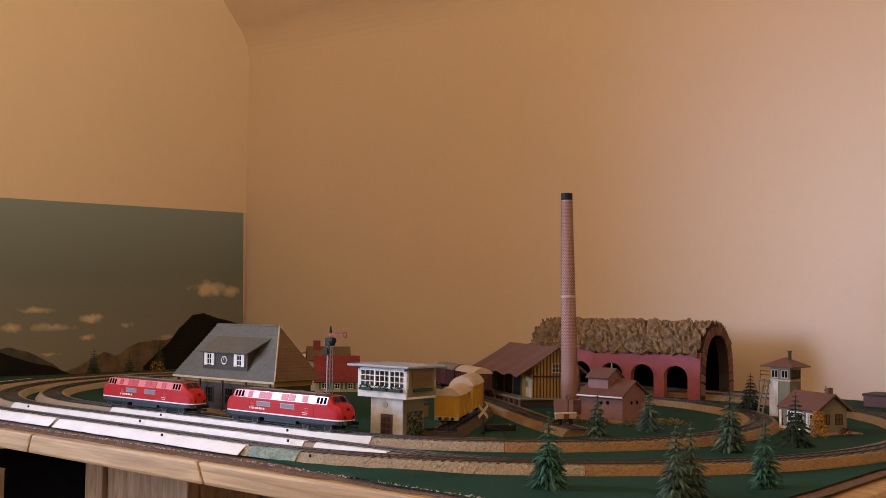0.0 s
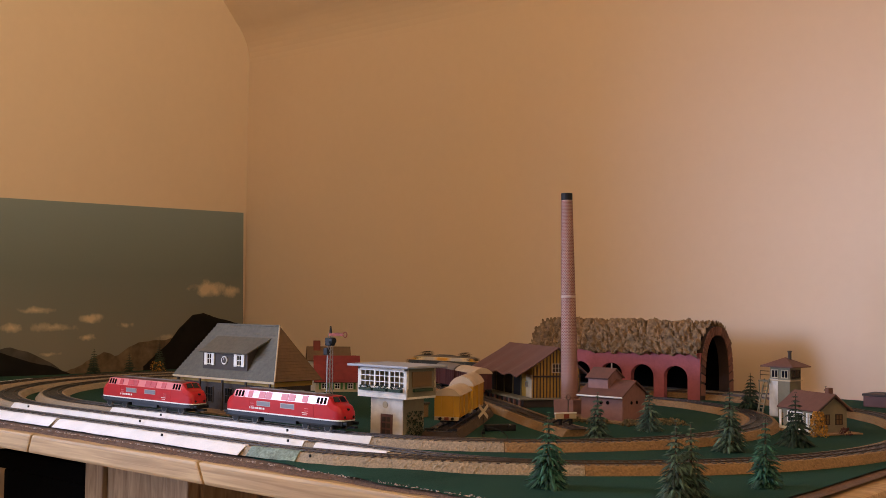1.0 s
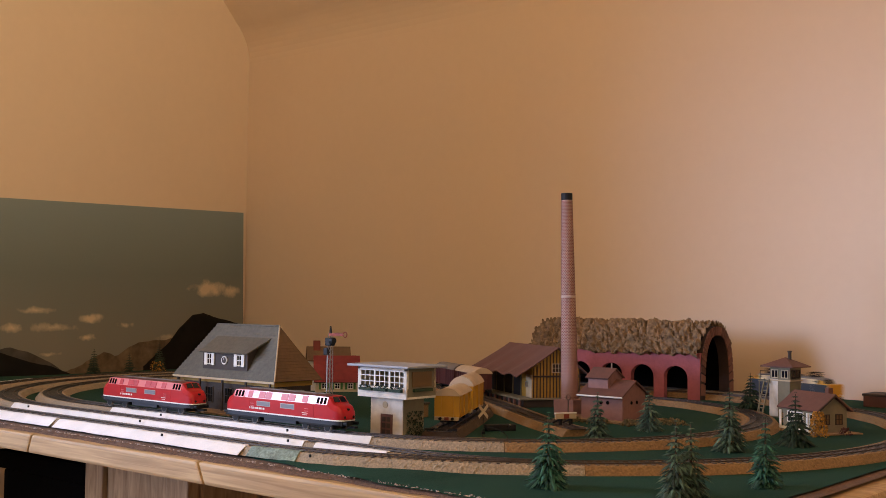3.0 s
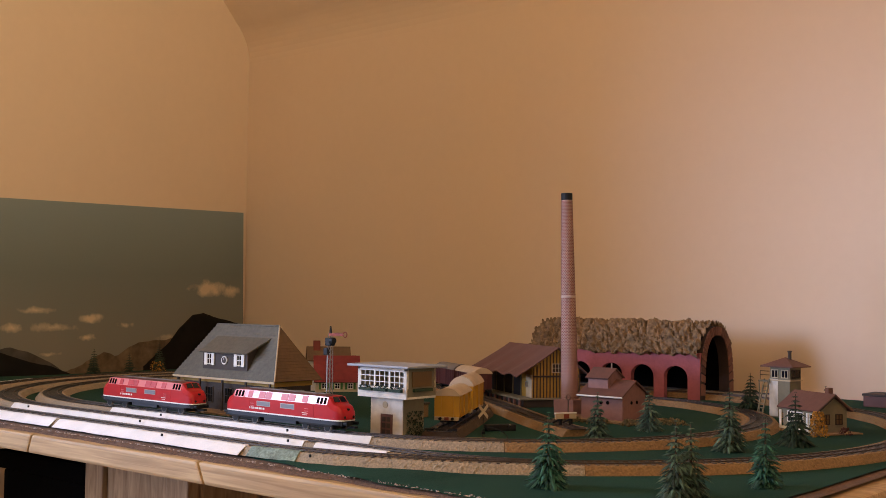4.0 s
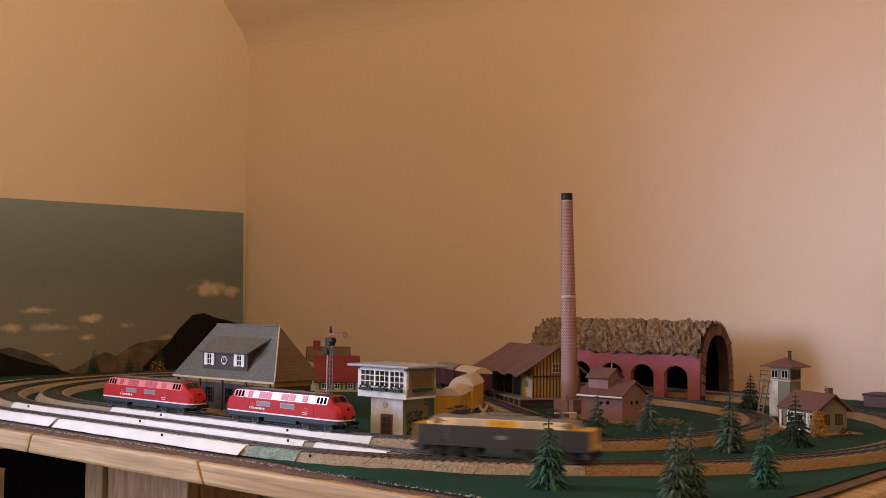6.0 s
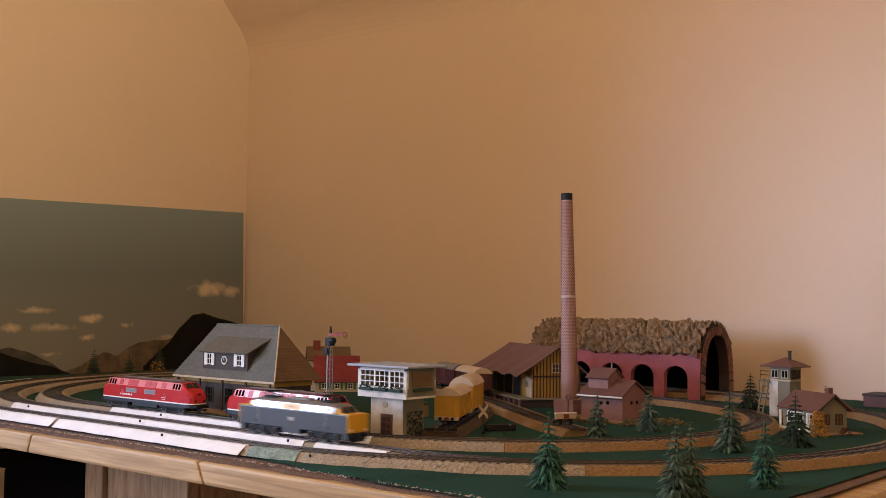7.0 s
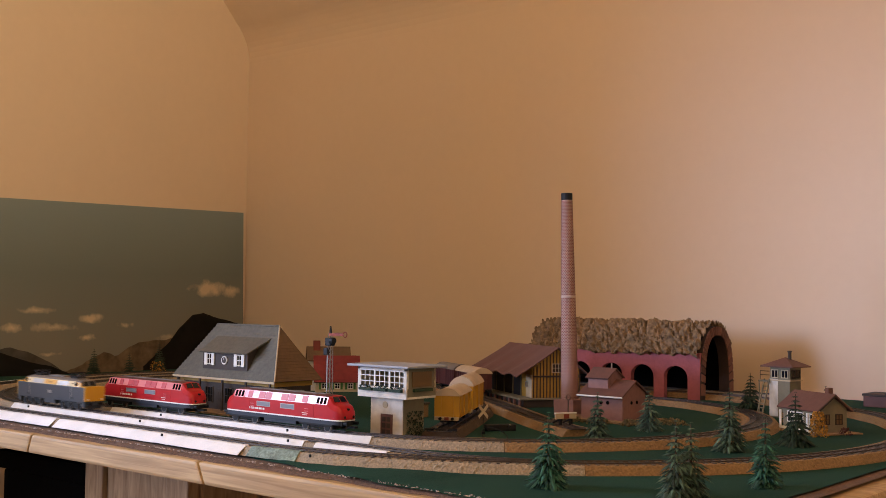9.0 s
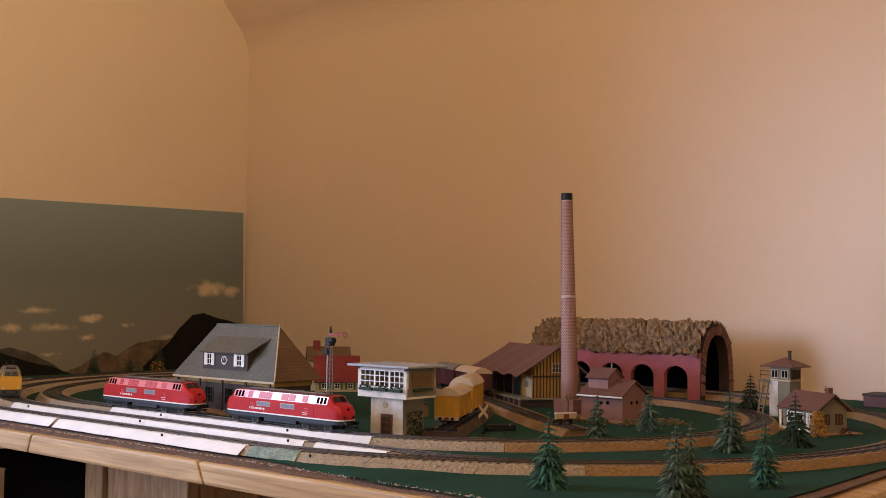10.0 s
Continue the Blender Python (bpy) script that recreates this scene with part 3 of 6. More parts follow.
            part(name, slabm(*(q if y < 0 else q[::-1]), 0.0008), material, lo, label)
        for x0 in (-0.038, 0.004):
            side("window", x0, x0 + 0.022, 0.0245, 0.0295, M_PANE, label="grey body window")
            side("window_frame", x0 - 0.001, x0 + 0.023, 0.0238, 0.0302, M_SILVER, 0.0002)
        for s in (-1, 1):
            for k in range(3):
                c = s * (0.0655 + 0.0058 * k)
                side("cab_window", c - 0.0019, c + 0.0019, 0.0343, 0.0418, M_SHADE_PANE, 0.0007)
            c = s * 0.0713
            # paler panel round the cab windows carries on the painted sheen
            side("cab_window_surround", c - 0.0095, c + 0.0095, 0.0336, 0.0427, M_SHEEN_TRIM, 0.0004)
            side("door", s * 0.0560 - 0.0035, s * 0.0560 + 0.0035, 0.0172, 0.0330, M_RED, 0.0003)
            for k in range(3):
                side("step", s * 0.0475 - 0.003, s * 0.0475 + 0.003, 0.0200 + k * 0.003, 0.0208 + k * 0.003, M_SHEEN_TRIM, 0.0005)
        for x0, x1 in ((-0.0555, -0.0480), (-0.0360, -0.0255), (-0.0245, -0.0135), (0.0030, 0.0145), (0.0155, 0.0270), (0.0390, 0.0480)):
            side("louvre", x0, x1, 0.0340, 0.0424, M_RED, 0.0004)
        for x0, x1 in ((-0.052, -0.0505), (-0.049, -0.044), (-0.0425, -0.0405), (-0.0395, -0.036), (-0.035, -0.030), (-0.028, -0.025)):
            side("lettering", x0, x1, 0.0194, 0.0218, M_WHITE, 0.0002)
        side("lettering", 0.040, 0.049, 0.0205, 0.0213, M_WHITE, 0.0002)
        side("lettering", 0.041, 0.048, 0.0183, 0.0190, M_WHITE, 0.0002)
    for x in (-0.045, -0.012, 0.018, 0.05):
        part("roof_fan", rodm((x, 0, 0.0448), (x, 0, 0.0462), 0.0065, 16), M_ROOFGREY, lo)
    lo.scale = (1.15, 1.03, 1.04)
    part("roof_walk", boxm(-0.066, -0.0042, 0.0447, 0.066, 0.0042, 0.0456), M_ROOFGREY, lo)
    return lo


red_loco(pose(-1.136, 1.016, RZ, 0, 0, 0), "red diesel locomotive with white stripe, parked before the signal box")
red_loco(pose(-1.446, 1.017, RZ, 0, 0, 0), "red diesel locomotive with white stripe, parked before the station")


def electric_loco():
    lo = thing("electric_locomotive", pose(0, 0, RZ), "grey and yellow electric locomotive running round the oval", "locomotive")
    W2 = 0.0172
    bm = bmesh.new()
    box(bm, -0.0975, -W2, 0.0116, 0.0975, W2, 0.0345, 0.0010)
    part("body", bm, M_GREY, lo)
    sec = [(1, 0), (0.86, 0.70), (0.70, 0.90), (0.4, 1.0), (-0.4, 1.0), (-0.70, 0.90), (-0.86, 0.70), (-1, 0)]
    bm = bmesh.new()
    loft(bm, [(-0.0700, W2 - 0.0004, 0.0346, 0.0455), (-0.064, W2 - 0.0004, 0.0346, 0.0460), (0.064, W2 - 0.0004, 0.0346, 0.0460), (0.0700, W2 - 0.0004, 0.0346, 0.0455)],
         sec, [0, 1, 1, 1, 1, 1, 0])
    part("upper_body", bm, [M_UPPER, M_ROOFGREY], lo, "glossy cream upper side with grey roof")
    for s in (-1, 1):
        # cab: slanted front with two windows, on the hood
        bm = bmesh.new()
        st = [(s * 0.0702, W2 - 0.0008, 0.0346, 0.0452), (s * 0.0805, W2 - 0.0022, 0.0346, 0.0435), (s * 0.0845, W2 - 0.0022, 0.0346, 0.0352)]
        loft(bm, st, sec, [0, 1, 1, 1, 1, 1, 0])
        part("cab", bm, [M_YELLOW, M_ROOFGREY], lo, "yellow driver's cab")
        for y0, y1 in ((-0.0105, -0.0012), (0.0012, 0.0105)):
            a, b = Vector((s * 0.0812, 0, 0.0425)), Vector((s * 0.0843, 0, 0.0362))
            q = [a + Vector((s * 0.0003, y0 * 0.85, 0)), a + Vector((s * 0.0003, y1 * 0.85, 0)), b + Vector((s * 0.0003, y1, 0)), b + Vector((s * 0.0003, y0, 0))]
            part("windscreen", slabm(*(q if s < 0 else q[::-1]), 0.0006), M_GLASS, lo, "dark cab window")
        bm = bmesh.new()
        box(bm, min(s * 0.0972, s * 0.0993), -W2 + 0.0003, 0.0136, max(s * 0.0972, s * 0.0993), W2 - 0.0003, 0.0352, 0.0009)
        part("nose", bm, M_YELLOW, lo, "yellow nose plate")
        part("nose_top", boxm(min(s * 0.0846, s * 0.0985), -W2 + 0.0012, 0.0344, max(s * 0.0846, s * 0.0985), W2 - 0.0012, 0.0356, 0.0005), M_YELLOW, lo)
        for y in (-0.0115, 0.0115):
            part("headlamp", rodm((s * 0.0990, y, 0.0165), (s * 0.1000, y, 0.0165), 0.0015, 12), M_WHITE, lo)
            part("buffer", rodm((s * 0.0965, y * 0.8, 0.0100), (s * 0.1045, y * 0.8, 0.0100), 0.0021, 12), M_BLACK, lo)
        part("pilot", boxm(min(s * 0.0880, s * 0.0972), -W2 + 0.001, 0.0045, max(s * 0.0880, s * 0.0972), W2 - 0.001, 0.0131, 0.0008), M_GREY, lo)
        part("snow_guard", boxm(min(s * 0.097, s * 0.0985), -0.012, 0.0025, max(s * 0.097, s * 0.0985), 0.012, 0.0078, 0.0005), M_BLUEGREY, lo, "dark blue front guard")
        bx = s * 0.0545
        part("bogie", boxm(bx - 0.029, -0.0140, 0.0038, bx + 0.029, 0.0140, 0.0112, 0.001), M_BLACK, lo)
        for dx in (-0.022, 0.0, 0.022):
            part("axle_box", boxm(bx + dx - 0.004, -0.0162, 0.0042, bx + dx + 0.004, 0.0162, 0.0098, 0.0006), M_BLACK, lo)
            for y in (-0.0140, 0.0140):
                wheel_at(lo, bx + dx, y * 0.96, 0.0056, M_ROOFGREY)
        # pantograph, folded low
        pn = part("pantograph_base", boxm(s * 0.052 - 0.010, -0.008, 0.0462, s * 0.052 + 0.010, 0.008, 0.0474), M_BLACK, lo)
        bm = bmesh.new()
        for y in (-0.007, 0.007):
            rod(bm, (s * 0.052 - 0.010, y, 0.0475), (s * 0.052 + 0.014, y * 0.7, 0.0505), 0.0005, 6)
            rod(bm, (s * 0.052 + 0.010, y, 0.0475), (s * 0.052 - 0.014, y * 0.7, 0.0505), 0.0005, 6)
            rod(bm, (s * 0.052 + 0.014, y * 0.7, 0.0505), (s * 0.052 - 0.002, y * 0.8, 0.0535), 0.0005, 6)
            rod(bm, (s * 0.052 - 0.014, y * 0.7, 0.0505), (s * 0.052 + 0.002, y * 0.8, 0.0535), 0.0005, 6)
        part("arm", bm, M_BLACK, pn)
        bm = bmesh.new()
        for dx in (-0.003, 0.003):
            rod(bm, (s * 0.052 + dx, -0.014, 0.0532), (s * 0.052 + dx, -0.010, 0.0540), 0.0007, 6)
            rod(bm, (s * 0.052 + dx, -0.010, 0.0540), (s * 0.052 + dx, 0.010, 0.0540), 0.0007, 6)
            rod(bm, (s * 0.052 + dx, 0.010, 0.0540), (s * 0.052 + dx, 0.014, 0.0532), 0.0007, 6)
        part("contact_strip", bm, M_BLACK, pn)
    for y in (-1, 1):
        def on(name, x0, x1, z0, z1, material, label=""):
            def yy(z):
                return (W2 + 0.0002 if z < 0.0345 else (W2 - 0.0004) * (1 - 0.14 * min(1, (z - 0.0346) / 0.0080)) + 0.0003) * y
            q = [(x0, yy(z0), z0), (x1, yy(z0), z0), (x1, yy(z1), z1), (x0, yy(z1), z1)]
            part(name, slabm(*(q if y < 0 else q[::-1]), 0.0008), material, lo, label)
        on("yellow_band", -0.0165, 0.0165, 0.0350, 0.0418, M_YELLOW, "yellow middle band")
        on("emblem", -0.005, 0.005, 0.0372, 0.0394, M_OCHRE)
        for x0 in (-0.052, 0.022):
            on("grille", x0, x0 + 0.030, 0.0352, 0.0415, M_SILVER, "pale ventilation grille")
        on("number_plate", -0.005, 0.005, 0.0215, 0.0258, M_SILVER)
        for s in (-1, 1):
            on("door_gap", s * 0.0645 - 0.0022, s * 0.0645 + 0.0022, 0.0160, 0.0395, M_BLACK)
            on("cab_window", min(s * 0.0695, s * 0.0755), max(s * 0.0695, s * 0.0755), 0.0362, 0.0412, M_GLASS)
            on("handrail", s * 0.0610 - 0.0003, s * 0.0610 + 0.0003, 0.0160, 0.0330, M_SILVER)
        on("battery_box", -0.016, 0.016, 0.0065, 0.0131, M_GREY)
    part("underframe", boxm(-0.0162, -0.0150, 0.0062, 0.0162, 0.0150, 0.0131, 0.0008), M_GREY, lo)
    part("roof_box", boxm(-0.020, -0.006, 0.0459, 0.020, 0.006, 0.0482, 0.0006), M_ROOFGREY, lo)
    return lo


runner = electric_loco()


# ---- picture board on the side wall ----
def poster_mat():
    m = bpy.data.materials.new("printed_sky")
    m.use_nodes = True
    nt = m.node_tree
    b = nt.nodes["Principled BSDF"]
    b.inputs["Roughness"].default_value = 0.85
    b.inputs["Specular IOR Level"].default_value = 0.15
    tc = nt.nodes.new("ShaderNodeTexCoord")
    sep = nt.nodes.new("ShaderNodeSeparateXYZ")
    nt.links.new(tc.outputs["Object"], sep.inputs[0])
    ramp = nt.nodes.new("ShaderNodeValToRGB")
    mr = nt.nodes.new("ShaderNodeMapRange")
    mr.inputs["From Min"].default_value, mr.inputs["From Max"].default_value = 0.10, 0.62
    nt.links.new(sep.outputs["Z"], mr.inputs["Value"])
    nt.links.new(mr.outputs[0], ramp.inputs[0])
    ramp.color_ramp.elements[0].color = (0.235, 0.220, 0.175, 1)
    ramp.color_ramp.elements[1].color = (0.260, 0.320, 0.320, 1)
    e = ramp.color_ramp.elements.new(0.42)
    e.color = (0.190, 0.210, 0.185, 1)
    nz = nt.nodes.new("ShaderNodeTexNoise")
    nz.inputs["Scale"].default_value, nz.inputs["Detail"].default_value, nz.inputs["Roughness"].default_value = 26, 7, 0.62
    nt.links.new(tc.outputs["Object"], nz.inputs["Vector"])
    warp = nt.nodes.new("ShaderNodeVectorMath")
    warp.operation = "MULTIPLY_ADD"
    warp.inputs[1].default_value = (0.0, 0.075, 0.030)
    nt.links.new(nz.outputs["Color"], warp.inputs[0])
    nt.links.new(tc.outputs["Object"], warp.inputs[2])
    last = None
    # one soft ellipse for each cloud: along the board, height, half width, half height, density
    for cy, cz, wy, wz, dn in ((-0.135, 0.275, 0.085, 0.034, 1.0), (-0.045, 0.268, 0.055, 0.026, 0.75), (-0.53, 0.196, 0.060, 0.019, 0.95), (-0.69, 0.220, 0.075, 0.014, 0.8),
                               (-0.65, 0.176, 0.10, 0.016, 0.6), (-0.545, 0.144, 0.040, 0.014, 0.95), (-0.42, 0.174, 0.034, 0.013, 0.7), (-0.77, 0.176, 0.045, 0.020, 0.7),
                               (-0.66, 0.103, 0.045, 0.010, 0.6), (-0.28, 0.135, 0.06, 0.022, 0.55), (-0.81, 0.29, 0.03, 0.012, 0.4)):
        mp = nt.nodes.new("ShaderNodeMapping")
        mp.inputs["Location"].default_value = (0, -(cy + 0.0375) / wy, -(cz + 0.015) / wz)
        mp.inputs["Scale"].default_value = (0, 1 / wy, 1 / wz)
        g = nt.nodes.new("ShaderNodeTexGradient")
        g.gradient_type = "SPHERICAL"
        nt.links.new(warp.outputs[0], mp.inputs[0])
        nt.links.new(mp.outputs[0], g.inputs[0])
        sc = nt.nodes.new("ShaderNodeMath")
        sc.operation, sc.inputs[1].default_value = "MULTIPLY", dn
        nt.links.new(g.outputs["Fac"], sc.inputs[0])
        if last is not None:
            ad = nt.nodes.new("ShaderNodeMath")
            ad.operation = "MAXIMUM"
            nt.links.new(last, ad.inputs[0])
            nt.links.new(sc.outputs[0], ad.inputs[1])
            last = ad.outputs[0]
        else:
            last = sc.outputs[0]
    add = nt.nodes.new("ShaderNodeMath")
    add.operation = "MULTIPLY_ADD"
    add.inputs[1].default_value = 1.15
    nt.links.new(last, add.inputs[0])
    nt.links.new(nz.outputs["Fac"], add.inputs[2])
    mul = nt.nodes.new("ShaderNodeMapRange")
    mul.inputs["From Min"].default_value, mul.inputs["From Max"].default_value, mul.inputs["To Max"].default_value = 0.74, 1.32, 0.95
    nt.links.new(add.outputs[0], mul.inputs["Value"])
    mix = nt.nodes.new("ShaderNodeMix")
    mix.data_type = "RGBA"
    mix.inputs["B"].default_value = (0.66, 0.52, 0.34, 1)
    nt.links.new(mul.outputs[0], mix.inputs["Factor"])
    nt.links.new(ramp.outputs[0], mix.inputs["A"])
    nt.links.new(mix.outputs["Result"], b.inputs["Base Color"])
    return m


M_SKY = poster_mat()
M_MTN = [mat("printed_hill_near", (0.015, 0.013, 0.011), 0.9, spec=0.1, stain=0.3, stain_scale=25),
         mat("printed_hill_far", (0.085, 0.075, 0.062), 0.9, spec=0.1, stain=0.3, stain_scale=25, grain=0.2, grain_scale=60),
         mat("printed_rock", (0.150, 0.108, 0.066), 0.9, spec=0.1, stain=0.45, stain_scale=22, grain=0.3, grain_scale=70)]
pic = thing("landscape_picture", pose(LW + 0.004, BW - 0.012, RZ - 0.07, 1.2, 0, 0), "printed mountain and cloud picture on a board against the wall", "picture")
part("board", boxm(0.0, -1.75, 0.0, 0.010, 0.0, 0.512), M_SKY, pic, "printed evening sky with clouds")


def ridge(name, material, x, y0, y1, height, seed, rough, n=70):
    pts = [(y0, 0.0), (y1, 0.0)]
    for i in range(n + 1):
        y = y1 + (y0 - y1) * i / n
        v = height(y) + rough * (noise.noise((y * 9, seed, 0)) + 0.5 * noise.noise((y * 22, seed, 1)) + 0.3 * noise.noise((y * 55, seed, 2)))
        pts.append((y, max(v, 0.012)))
    part(name, prismm(pts, "x", x, x + 0.0010), material, pic)


def hump(y, c, w, h):
    return h * math.exp(-((y - c) / w)**2)


ridge("rock_massif", M_MTN[2], 0.0102, -1.70, -0.02,
      lambda y: float(np.interp(y, (-1.7, -0.70, -0.60, -0.563, -0.494, -0.455, -0.42, -0.35, -0.276, -0.1), (0.03, 0.035, 0.05, 0.070, 0.110, 0.090, 0.102, 0.124, 0.139, 0.12))), 3.0, 0.015, 150)
ridge("far_hill", M_MTN[1], 0.0114, -1.70, -0.58,
      lambda y: float(np.interp(y, (-1.7, -0.85, -0.77, -0.716, -0.65, -0.60), (0.12, 0.105, 0.128, 0.112, 0.080, 0.045))), 6.0, 0.004, 90)
ridge("near_hill", M_MTN[0], 0.0126, -1.72, -0.365,
      lambda y: float(np.interp(y, (-1.7, -0.81, -0.716, -0.65, -0.563, -0.50, -0.37), (0.16, 0.120, 0.086, 0.071, 0.036, 0.026, 0.022))), 8.0, 0.003, 90)
ridge("near_mountain", M_MTN[0], 0.0126, -0.364, -0.005,
      lambda y: float(np.interp(y, (-0.364, -0.276, -0.237, -0.195, -0.154, -0.10, 0.0), (0.055, 0.1226, 0.164, 0.196, 0.203, 0.186, 0.163))), 2.0, 0.005, 90)


# ---- helpers for little houses ----
def window_set(parent, x, y, z, w, h, nx=2, nz=2, yaw=0.0, frame_m=None, depth=0.0015, pane_m=None):
    """A window on a wall whose outer face is at y and looks to -y; yaw 90 looks to +x from the wall at x."""
    f = frame_m or M_WHITE
    t = 0.0012
    bm = bmesh.new()
    frame_loop(bm, -w / 2, 0, w / 2, h, -depth, 0.0005, t)
    for i in range(1, nx):
        c = -w / 2 + w * i / nx
        box(bm, c - t / 3, -depth * 0.9, t, c + t / 3, 0.0, h - t)
    for i in range(1, nz):
        box(bm, -w / 2 + t, -depth * 0.85, h * i / nz - t / 3, w / 2 - t, -0.0001, h * i / nz + t / 3)
    o = part("window", bm, f, parent)
    o.matrix_local = pose(x, y, z, 0, 0, yaw)
    p = part("pane", boxm(-w / 2 + t * 0.5, -0.0004, t * 0.5, w / 2 - t * 0.5, 0.0004, h - t * 0.5), pane_m or M_GLASS, o)
    return o


def hip_roof(parent, x0, x1, y0, y1, z0, z1, rx0, rx1, material, side_material=None, t=0.0022):
    ym = (y0 + y1) / 2
    a, b, c, d = (x0, y0, z0), (x1, y0, z0), (x1, y1, z0), (x0, y1, z0)
    r0, r1 = (rx0, ym, z1), (rx1, ym, z1)
    for name, pts, m in (("roof_front", (a, b, r1, r0), material), ("roof_back", (c, d, r0, r1), material),
                         ("roof_side", (b, c, r1, r1), side_material or material), ("roof_side", (d, a, r0, r0), side_material or material)):
        bm = bmesh.new()
        if pts[2] == pts[3]:
            p = [Vector(v) for v in pts[:3]]
            nrm = (p[1] - p[0]).cross(p[2] - p[0]).normalized()
            top = [bm.verts.new(v) for v in p]
            low = [bm.verts.new(v - nrm * t) for v in p]
            bm.faces.new(top)
            bm.faces.new(low[::-1])
            for i in range(3):
                bm.faces.new((top[i], low[i], low[(i + 1) % 3], top[(i + 1) % 3]))
        else:
            slab(bm, *pts, t)
        part(name, bm, m, parent)


def gable_house(parent, x0, x1, y0, y1, zw, zr, wall_m, roof_m, along="x", over=0.006, t=0.002):
    """Walls up to zw, a ridge at zr along x or y, with eaves."""
    if along == "x":
        ym = (y0 + y1) / 2
        part("wall", prismm([(y0, 0), (y1, 0), (y1, zw), (ym, zr - t), (y0, zw)], "x", x0, x1), wall_m, parent)
        k = (zr - zw) / (ym - y0)
        part("roof", slabm((x0 - over, y0 - over, zw - over * k + t), (x1 + over, y0 - over, zw - over * k + t), (x1 + over, ym, zr + t), (x0 - over, ym, zr + t), t), roof_m, parent)
        part("roof", slabm((x1 + over, y1 + over, zw - over * k + t), (x0 - over, y1 + over, zw - over * k + t), (x0 - over, ym, zr + t), (x1 + over, ym, zr + t), t), roof_m, parent)
    else:
        xm = (x0 + x1) / 2
        part("wall", prismm([(x0, 0), (x1, 0), (x1, zw), (xm, zr - t), (x0, zw)], "y", y0, y1), wall_m, parent)
        k = (zr - zw) / (xm - x0)
        part("roof", slabm((x0 - over, y1 + over, zw - over * k + t), (x0 - over, y0 - over, zw - over * k + t), (xm, y0 - over, zr + t), (xm, y1 + over, zr + t), t), roof_m, parent)
        part("roof", slabm((x1 + over, y0 - over, zw - over * k + t), (x1 + over, y1 + over, zw - over * k + t), (xm, y1 + over, zr + t), (xm, y0 - over, zr + t), t), roof_m, parent)


def door_on(parent, x, y, w, h, z=0.0, material=None):
    d = part("door", boxm(x - w / 2, y - 0.0012, z, x + w / 2, y + 0.0006, z + h, 0.0003), material or M_MAROON, parent)
    for i in range(2):
        for j in range(3):
            a = x - w * 0.36 + i * w * 0.40
            b = z + h * 0.12 + j * h * 0.28
            part("door_panel", boxm(a, y - 0.0017, b, a + w * 0.30, y - 0.0011, b + h * 0.20), M_DARKWOOD, d)


